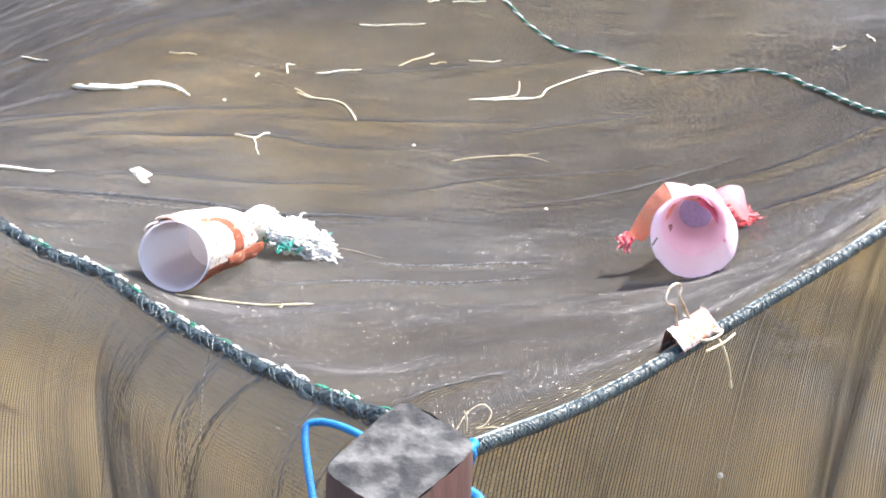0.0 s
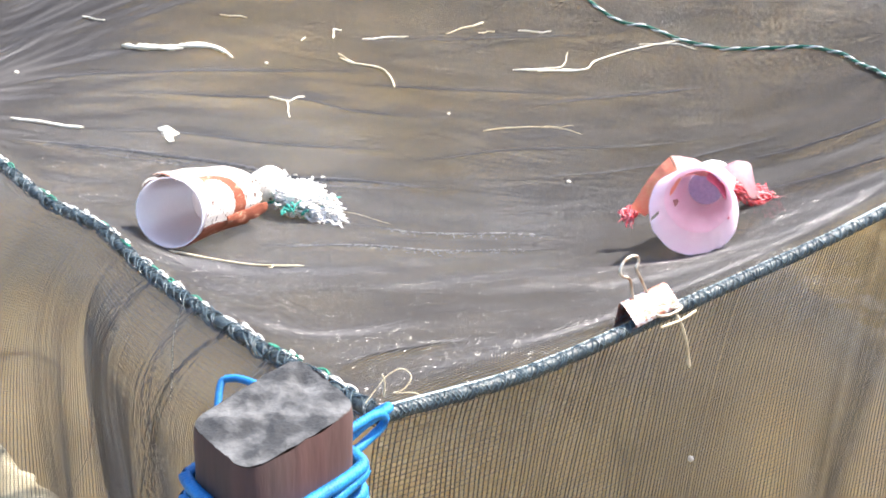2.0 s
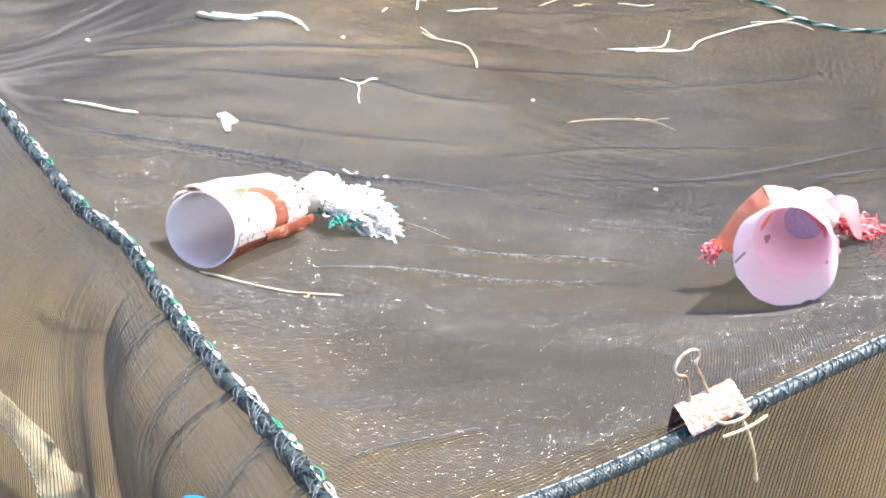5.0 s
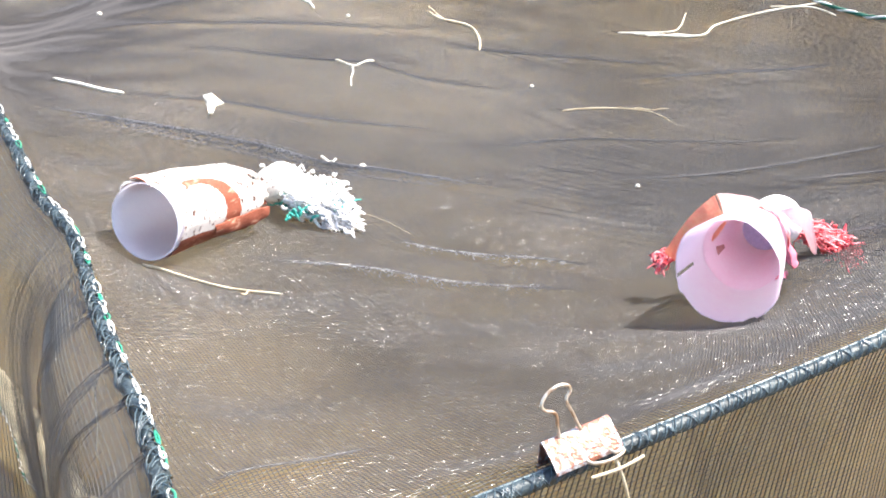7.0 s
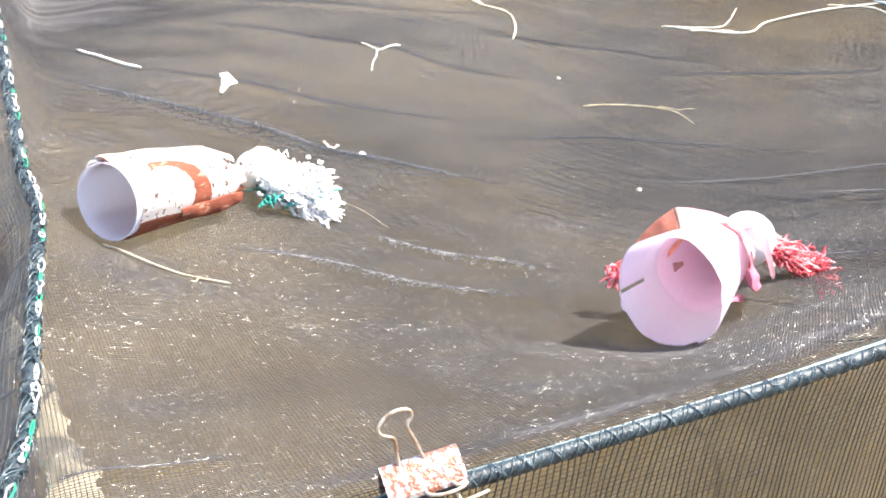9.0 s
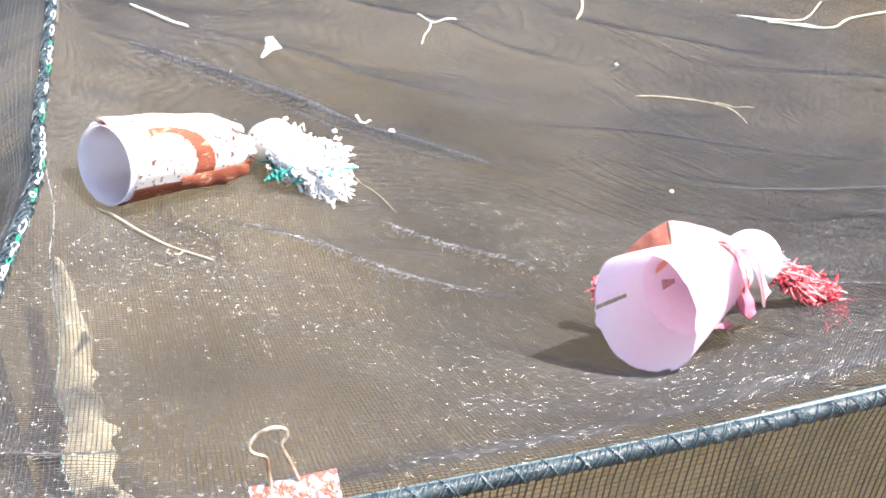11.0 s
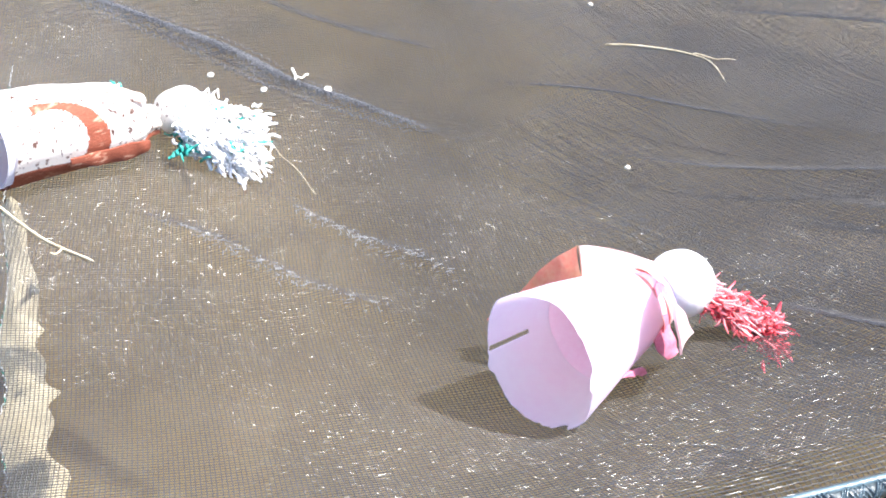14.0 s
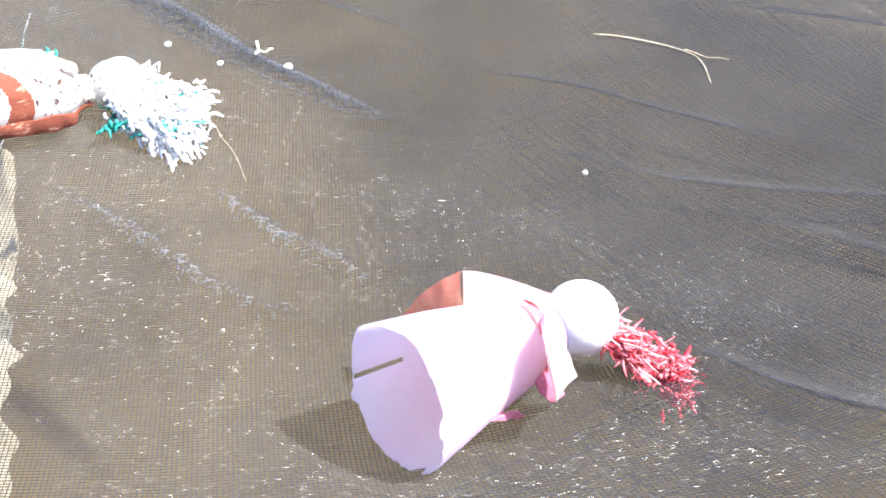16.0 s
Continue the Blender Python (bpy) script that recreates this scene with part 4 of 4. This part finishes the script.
clip_parts()
dang = thing("straw", (0.128, -0.848, 0.148), "straw-coloured stem hanging from the clip", "straw", group="dry litter on the net")
tubes("stem", [spline([(0.122, -0.853, 0.149), (0.125, -0.857, 0.143), (0.129, -0.860, 0.130), (0.132, -0.862, 0.113)], 24)], [np.r_[np.linspace(0.0009, 0.0008, 21), 0.0013, 0.0013, 0.0006]], M_STRAW, dang, sides=7)
tubes("side_shoot", [spline([(0.108, -0.864, 0.146), (0.124, -0.857, 0.147), (0.137, -0.849, 0.149)], 16)], 0.0009, M_STRAW, dang, sides=7)


# ---- the two dolls ----
class Doll:
    """Collects the surfaces of one doll into a single mesh."""

    def __init__(self):
        self.V, self.Q, self.M, self.n, self.mats = [], [], [], 0, []

    def slot(self, mat):
        if mat not in self.mats:
            self.mats.append(mat)
        return self.mats.index(mat)

    def add(self, V, Q, mat):
        self.V.append(np.asarray(V, float))
        self.Q.append(np.asarray(Q) + self.n)
        self.n += len(V)
        idx = mat if isinstance(mat, np.ndarray) else np.full(len(Q), self.slot(mat))
        self.M.append(idx)

    def grid(self, G, mat, wrap=False, skip=None):
        """A surface from a grid of points (rows, columns, 3)."""
        r, c = G.shape[:2]
        cols = c if wrap else c - 1
        i, j = np.meshgrid(np.arange(r - 1), np.arange(cols), indexing="ij")
        jn = (j + 1) % c
        Q = np.stack([i * c + j, i * c + jn, (i + 1) * c + jn, (i + 1) * c + j], -1).reshape(-1, 4)
        m = mat(i.ravel(), j.ravel()) if callable(mat) else np.full(len(Q), self.slot(mat))
        if skip is not None:
            keep = ~skip(i.ravel(), j.ravel())
            Q, m = Q[keep], m[keep]
        self.add(G.reshape(-1, 3), Q, m)

    def ball(self, c, r, mat, squash=(1, 1, 1)):
        th, ph = np.linspace(0.02, np.pi - 0.02, 16), np.linspace(0, 2 * np.pi, 28, endpoint=False)
        G = np.stack([np.sin(th)[:, None] * np.cos(ph), np.sin(th)[:, None] * np.sin(ph), np.cos(th)[:, None] * np.ones(28)], -1)
        self.grid(np.asarray(c) + G * r * np.asarray(squash), mat, wrap=True)

    def band(self, path, across, width, thick, mat, lining, n=22, curl=0.0):
        """A strip of cloth with two faces: along a path, across a direction at each point."""
        P = spline(path, n)
        A = spline(across, n)
        A /= np.linalg.norm(A, axis=1, keepdims=True)
        T = np.gradient(P, axis=0)
        T /= np.linalg.norm(T, axis=1, keepdims=True)
        N = np.cross(T, A)
        w = spline([(x, 0, 0) for x in width], n)[:, 0]
        u = np.linspace(-1, 1, 9)
        base = P[:, None] + A[:, None] * (u[None, :, None] * w[:, None, None] / 2)
        bend = curl * (1 - u**2)[None, :, None] + 0.0007 * np.sin(np.arange(n) * 0.9)[:, None, None] * u[None, :, None]
        top, low = base + N[:, None] * (bend + thick / 2), base + N[:, None] * (bend - thick / 2)
        self.grid(top, lining)
        self.grid(low[:, ::-1], mat)
        self.grid(np.stack([top[:, 0], low[:, 0]], 1), mat)
        self.grid(np.stack([low[:, -1], top[:, -1]], 1), mat)

    def strands(self, starts, ends, r, mats, curl, rng, n=8):
        for a, b in zip(starts, ends):
            u = np.linspace(0, 1, n)[:, None]
            side = rng.normal(size=3) * curl
            side2 = rng.normal(size=3) * curl * 0.6
            P = a + (b - a) * u + side * np.sin(u * np.pi) + side2 * np.sin(u * 2 * np.pi * rng.uniform(0.8, 1.8))
            V, Q = tube_arrays([P], [r * rng.uniform(0.7, 1.3) * np.r_[np.ones(n - 1), 0.5]], 4)
            self.add(V, Q, mats[0] if rng.rand() < 0.965 else mats[1])

    def shreds(self, starts, ends, wide, mats, rng):
        """Flat curled shreds with two faces and an edge."""
        for a, b in zip(starts, ends):
            T = (b - a) / np.linalg.norm(b - a)
            S = np.cross(T, rng.normal(size=3))
            S /= np.linalg.norm(S)
            N = np.cross(T, S)
            u = np.linspace(0, 1, 4)
            w = wide * rng.uniform(0.5, 1.1) * np.array([0.7, 1.0, 0.9, 0.35])
            mid = a + (b - a) * u[:, None] + N * (np.sin(u * np.pi) * rng.normal(0, 0.0014))[:, None]
            V = np.stack([mid - S * w[:, None] / 2, mid + N * 0.0003, mid + S * w[:, None] / 2, mid - N * 0.0003], 1).reshape(-1, 3)
            i, j = np.meshgrid(np.arange(3), np.arange(4), indexing="ij")
            Q = np.stack([i * 4 + j, i * 4 + (j + 1) % 4, i * 4 + 4 + (j + 1) % 4, i * 4 + 4 + j], -1).reshape(-1, 4)
            self.add(V, Q, mats[0] if rng.rand() < 0.965 else mats[1])

    def finish(self, name, label):
        V, Q, M = np.concatenate(self.V), np.concatenate(self.Q), np.concatenate(self.M)
        o = Vector(V.mean(0))
        me = array_mesh(name, V - np.array(o), Q)
        ob = link_mesh(name, me, self.mats)
        me.polygons.foreach_set("material_index", M.astype(np.int32))
        ob.location = o
        return tagged(ob, label, "doll")


def frame_of(axis):
    A = np.asarray(axis, float)
    A = A / np.linalg.norm(A)
    E1 = np.array([0, 0, 1.0]) - A * A[2]
    E1 /= np.linalg.norm(E1)
    return A, E1, np.cross(A, E1)


def pink_doll():
    rng = np.random.RandomState(7)
    d = Doll()
    C = np.array([0.2385, -0.586, 0.110])
    A, E1, E2 = frame_of((0.047, 0.083, -0.013))
    nw, L = 72, 0.088
    w = np.arange(nw) / nw * 2 * np.pi
    torn = 0.0007 * np.sin(w * 3 + 1) + 0.0004 * np.sin(w * 7) + 0.0003 * rng.normal(size=nw)
    torn[28:30] += 0.005
    torn[30:33] -= 0.001
    torn[14:17] -= 0.003
    torn[46:48] -= 0.003
    s = np.r_[0, 0.006, 0.012, 0.018, np.linspace(0.026, L, 12)]

    def shell(inset):
        r = np.interp(s, (0, 0.03, L), (0.0402, 0.0355, 0.0235)) - inset
        G = np.zeros((len(s), nw, 3))
        for k in range(len(s)):
            ss = s[k] + torn * max(0, 1 - s[k] / 0.012)
            lip = max(0, 1 - s[k] / 0.035)
            rr = r[k] * (1 + 0.012 * np.sin(w * 4 + s[k] * 40) + lip * (0.05 * np.sin(w) + 0.009 * np.sin(w * 6 + 1) + 0.005 * np.sin(w * 11)))
            G[k] = C + A * ss[:, None] + rr[:, None] * (np.cos(w)[:, None] * E1 + np.sin(w)[:, None] * E2)
        return G

    # the slit in the wall, on the far side from the sun
    cut = lambda i, j: (i < 5) & (j == 49)
    d.grid(shell(0.0)[:, ::-1], M_PINKCUP, wrap=True, skip=lambda i, j: cut(i, nw - 2 - j))
    inner = shell(0.0009)
    d.grid(inner, M_PINKCUP, wrap=True, skip=cut)
    d.grid(np.stack([shell(0.0)[0], inner[0]], 0), M_PINKCUP, wrap=True)
    # a narrower sleeve of the cup inside, its near edge a step in the wall, plugged by the ball far in
    q = np.linspace(0.046, 0.104, 9)
    tube = np.interp(q, (0.046, 0.049, 0.085, 0.104), (0.0311, 0.0290, 0.0215, 0.0172))
    for inset in (0.0, 0.0008):
        G = np.stack([C + A * k + (r - inset) * (np.cos(w)[:, None] * E1 + np.sin(w)[:, None] * E2) for k, r in zip(q, tube)], 0)
        d.grid(G if inset else G[:, ::-1], M_PINKIN, wrap=True)
    # the pale ball's shaded face, its shade given as a lilac colour
    G = np.stack([C + A * (0.100 + 0.005 * f * f) + f * 0.0180 * (np.cos(w)[:, None] * E1 + np.sin(w)[:, None] * E2) for f in np.linspace(1, 0.02, 6)], 0)
    d.grid(G, M_BALLSHADE, wrap=True)
    # a brown scrap stuck to the sleeve's wall
    uu = np.linspace(0, 1, 5)
    G = np.zeros((5, 5, 3))
    for i, f in enumerate(uu):
        k = 0.060 + 0.012 * f
        for j, g in enumerate(uu):
            ang = radians(238 + 4 * f + (17 - 9 * f) * g)
            G[i, j] = C + A * k + (np.interp(k, q, tube) - 0.0016) * (math.cos(ang) * E1 + math.sin(ang) * E2)
    d.grid(G, M_PATCH)
    # torn flap under the cup
    e = C + A * 0.050 + 0.0315 * (np.cos(1.9) * E1 + np.sin(1.9) * E2)
    d.band([e - A * 0.012, e + E2 * 0.004, e + A * 0.012 + E2 * 0.003 - E1 * 0.008], [A, A + E1 * 0.3, A], (0.010, 0.009, 0.004), 0.0008, M_PINKCUP, M_REDRIB)
    # collar and ball head
    H = np.array([0.3045, -0.478, 0.095])
    d.ball(H, 0.0215, M_BALL)
    for k, rr in ((0, 0.0256), (1, 0.0240)):
        c = C + A * (L - 0.006 + 0.008 * k)
        wv = np.linspace(0, 2 * np.pi, 40)
        G = np.stack([c + A * (0.009 * f) + rr * (1 - 0.1 * f + 0.05 * np.sin(wv * 5 + k))[:, None] * (np.cos(wv)[:, None] * E1 + np.sin(wv)[:, None] * E2) for f in (0, 0.5, 1)], 0)
        d.grid(G[:, ::-1], M_REDRIB if k == 0 else M_SLEEVE)
        d.grid(G * 1.0 - A * 0.0006, M_SLEEVEIN)
    # sleeves: a bent one with a red-brown lining, and one hanging beside the head
    d.band([(0.293, -0.494, 0.112), (0.2695, -0.5040, 0.1215), (0.2545, -0.5105, 0.1240), (0.2475, -0.5160, 0.1248)],
           [(0.25, -0.55, -0.75)] * 4, (0.014, 0.017, 0.021, 0.024), 0.0016, M_SLEEVEIN, M_SLEEVE, curl=0.001)
    d.band([(0.2475, -0.5155, 0.1243), (0.2340, -0.5190, 0.109), (0.214, -0.520, 0.083)], [(0.35, -0.5, -0.7), (0.6, -0.45, -0.6), (0.8, -0.41, -0.44)], (0.024, 0.026, 0.016), 0.0016, M_SLEEVEIN, M_SLEEVEIN, curl=0.003)
    d.band([(0.292, -0.508, 0.119), (0.297, -0.527, 0.131), (0.307, -0.538, 0.126), (0.316, -0.543, 0.106)],
           [(0.2, -0.7, 0.5), (0.2, -0.75, 0.55), (0.0, -0.8, 0.6), (-0.15, -0.95, 0.1)], (0.012, 0.026, 0.033, 0.024), 0.0014, M_SLEEVE, M_SLEEVE, curl=0.002)
    d.band([(0.284, -0.508, 0.114), (0.294, -0.522, 0.106), (0.303, -0.530, 0.093), (0.309, -0.530, 0.083)],
           [(0.55, 0.8, 0.2)] * 4, (0.009, 0.013, 0.014, 0.009), 0.0012, M_REDRIB, M_REDRIB, curl=0.001)
    # fringe of red strips behind the head, and at the cuff
    n = 900
    f = rng.uniform(0.0, 1.0, n)[:, None]
    a = H + np.array([0.013, 0.0, -0.004]) + f * np.array([0.051, -0.003, -0.019]) + rng.normal(size=(n, 3)) * (0.002, 0.0065, 0.004) * (0.6 + 0.6 * f)
    b = a + np.array([0.0035, -0.0005, -0.001]) + rng.normal(size=(n, 3)) * (0.0042, 0.0045, 0.0035)
    a[:, 2] = np.maximum(a[:, 2], 0.054)
    b[:, 2] = np.maximum(b[:, 2], 0.053)
    d.shreds(a, b, 0.0030, (M_RED, M_SLEEVE), rng)
    n = 45
    a = H + np.array([0.016, -0.002, 0.002]) + rng.uniform(0, 1, (n, 1)) * np.array([0.024, -0.006, -0.012]) + rng.normal(size=(n, 3)) * (0.003, 0.006, 0.004)
    d.shreds(a, a + np.array([0.009, -0.001, -0.003]) + rng.normal(size=(n, 3)) * 0.003, 0.0020, (M_SLEEVE, M_RED), rng)
    n = 34
    a = np.array([0.212, -0.514, 0.080]) + rng.normal(size=(n, 3)) * 0.003
    b = a + np.array([-0.007, -0.004, -0.005]) + rng.normal(size=(n, 3)) * 0.004
    d.strands(a, b, 0.0010, (M_RED, M_SLEEVE), 0.002, rng)
    return d.finish("doll", "handmade doll of a pink cup, ball head, red fringe hair")


def printed_doll():
    rng = np.random.RandomState(11)
    d = Doll()
    C = np.array([-0.223, -0.435, 0.062])
    A, E1, E2 = frame_of((0.087, 0.122, -0.030))
    FACE, F1, F2 = frame_of((0.059, 0.138, -0.032))

    def spine(k):
        """Centre and the two cross directions at a length k: the cup's mouth is turned aside from the body's line."""
        f = np.clip(k / 0.12, 0, 1)
        c = C + FACE * k * (1 - f) + (C + A * k - C) * f
        e1, e2 = F1 * (1 - f) + E1 * f, F2 * (1 - f) + E2 * f
        return c, e1 / np.linalg.norm(e1), e2 / np.linalg.norm(e2)

    def ring(k, rad):
        c, e1, e2 = spine(k)
        return c + np.reshape(rad, (-1, 1)) * (np.cos(w)[:, None] * e1 + np.sin(w)[:, None] * e2)

    nw = 160
    w = np.arange(nw) / nw * 2 * np.pi
    deg = np.degrees(w)
    # plain white cup inside, its rim standing out of the cloth
    sc = np.r_[0, 0.002, 0.006, 0.012, np.linspace(0.02, 0.09, 8)]

    def cup(inset, flip):
        G = np.stack([ring(k, np.interp(k, (0, 0.002, 0.09), (0.0345, 0.0340, 0.026)) - inset) for k in sc], 0)
        d.grid(G[:4, ::-1] if flip else G, M_WHITECUP, wrap=True)
        return G
    g0, g1 = cup(0, True), cup(0.0011, False)
    d.grid(np.stack([g0[0], g1[0]], 0), M_WHITECUP, wrap=True)
    G = np.stack([ring(0.082, f * 0.026) for f in np.linspace(1, 0.02, 5)], 0)
    d.grid(G, M_WHITECUP, wrap=True)
    # cloth wound round it, gathered at the neck
    s = np.r_[np.linspace(0.007, 0.112, 70), 0.118, 0.124, 0.130, 0.136, 0.142]
    r = np.interp(s, (0.007, 0.06, 0.112, 0.122, 0.133, 0.142), (0.0352, 0.0330, 0.0290, 0.0230, 0.0125, 0.012))
    G = np.zeros((len(s), nw, 3))
    for k in range(len(s)):
        fold = 1 + 0.015 * np.sin(w * 5 + s[k] * 60) + (0.10 * np.sin(w * 9 + 1) if s[k] > 0.115 else 0.008 * np.sin(w * 13))
        G[k] = ring(s[k], r[k] * fold)
        if k == 0:
            G[k] += FACE * (0.0012 * np.sin(w * 6))[:, None]
    cl, br = d.slot(M_CLOTH), d.slot(M_BROWNSHADE)

    def cloth(i, j):
        jj = deg[nw - 1 - j]
        ss = s[i]
        # shade painted brown: the underside, and the arc held in leaf
        under = (jj > 112) & (jj < 230)
        e_in = ((ss - 0.044) / 0.027) ** 2 + ((jj - 78) / 46) ** 2
        e_out = ((ss - 0.047) / 0.043) ** 2 + ((jj - 80) / 62) ** 2
        leaf = (e_in > 1) & (e_out < 1) & (jj < 104) & (ss > 0.030)
        return np.where(under | leaf, br, cl)
    d.grid(G[:, ::-1], cloth, wrap=True)
    # a sleeve laid along the top, and a cuff low beside the body
    def on(ss, ww, up):
        c, e1, e2 = spine(ss)
        return c + (np.interp(ss, (0, 0.06, 0.112, 0.14), (0.0352, 0.0330, 0.0290, 0.014)) + up) * (np.cos(ww) * e1 + np.sin(ww) * e2)

    d.band([on(0.003, -0.25, -0.0012), on(0.03, -0.22, -0.0018), on(0.07, -0.18, -0.0018), on(0.105, -0.12, -0.001), on(0.130, -0.05, 0.001)],
           [E2] * 5, (0.026, 0.030, 0.031, 0.028, 0.018), 0.0014, M_CLOTH, M_BROWNSHADE, curl=-0.0034)
    d.band([on(0.006, -0.75, 0.0), on(0.03, -0.7, 0.0), on(0.07, -0.6, 0.0), on(0.11, -0.5, 0.001)], [E1 * 0.5 + E2 * 0.8] * 4, (0.020, 0.024, 0.022, 0.015), 0.0022, M_CLOTH, M_BROWNSHADE, curl=-0.003)
    d.band([on(0.055, 1.9, 0.002), on(0.085, 1.85, 0.004), on(0.108, 1.75, 0.005), on(0.122, 1.7, 0.008)], [E1] * 4, (0.008, 0.012, 0.013, 0.008), 0.0018, M_BROWNSHADE, M_BROWNSHADE, curl=0.001)
    # head wrapped in pale cloth
    H = C + A * 0.160 + E1 * 0.006 + E2 * 0.003
    d.ball(H, 0.0195, M_CLOTH, (1.0, 1.0, 0.95))
    d.ball(H + A * 0.005 + E1 * 0.004 + E2 * 0.004, 0.0188, M_FRAY)
    # frayed yarn
    n = 1150
    f = rng.uniform(0.0, 1.0, n)[:, None]
    ang = np.clip(rng.normal(0.25, 0.5, n), -0.6, 1.0)[:, None]
    main = np.array([0.056, 0.010, -0.022])
    side = np.array([0.014, -0.056, -0.006])
    a = H + E2 * 0.006 + A * 0.004 + f * main + ang * side * (0.42 + 0.22 * f) + rng.normal(size=(n, 3)) * (0.004, 0.004, 0.005)
    a[:, 2] = np.maximum(a[:, 2], sheet(a[:, 0], a[:, 1]) + 0.002)
    b = a + main * 0.15 + ang * side * 0.12 + rng.normal(size=(n, 3)) * (0.004, 0.004, 0.003)
    b[:, 2] = np.maximum(b[:, 2], sheet(b[:, 0], b[:, 1]) + 0.001)
    d.strands(a, b, 0.0014, (M_FRAY, M_TEAL), 0.0022, rng, n=6)
    for c, m in (((-0.064, -0.314), 14), ((-0.104, -0.348), 14), ((-0.125, -0.325), 9)):
        a = np.array([c[0], c[1], float(sheet(*c)) + 0.016]) + rng.normal(size=(m, 3)) * (0.004, 0.004, 0.003)
        d.strands(a, a + rng.normal(size=(m, 3)) * (0.006, 0.006, 0.003), 0.0011, (M_TEAL, M_FRAY), 0.002, rng, n=6)
    n = 14
    a = on(0.118, -0.9, 0.006) + rng.normal(size=(n, 3)) * 0.002
    d.strands(a, a - E1 * 0.001 - E2 * 0.003 + rng.normal(size=(n, 3)) * 0.003, 0.001, (M_TEAL, M_FRAY), 0.002, rng)
    return d.finish("doll", "handmade doll in printed brown cloth with frayed white yarn hair")


pink_doll()
printed_doll()
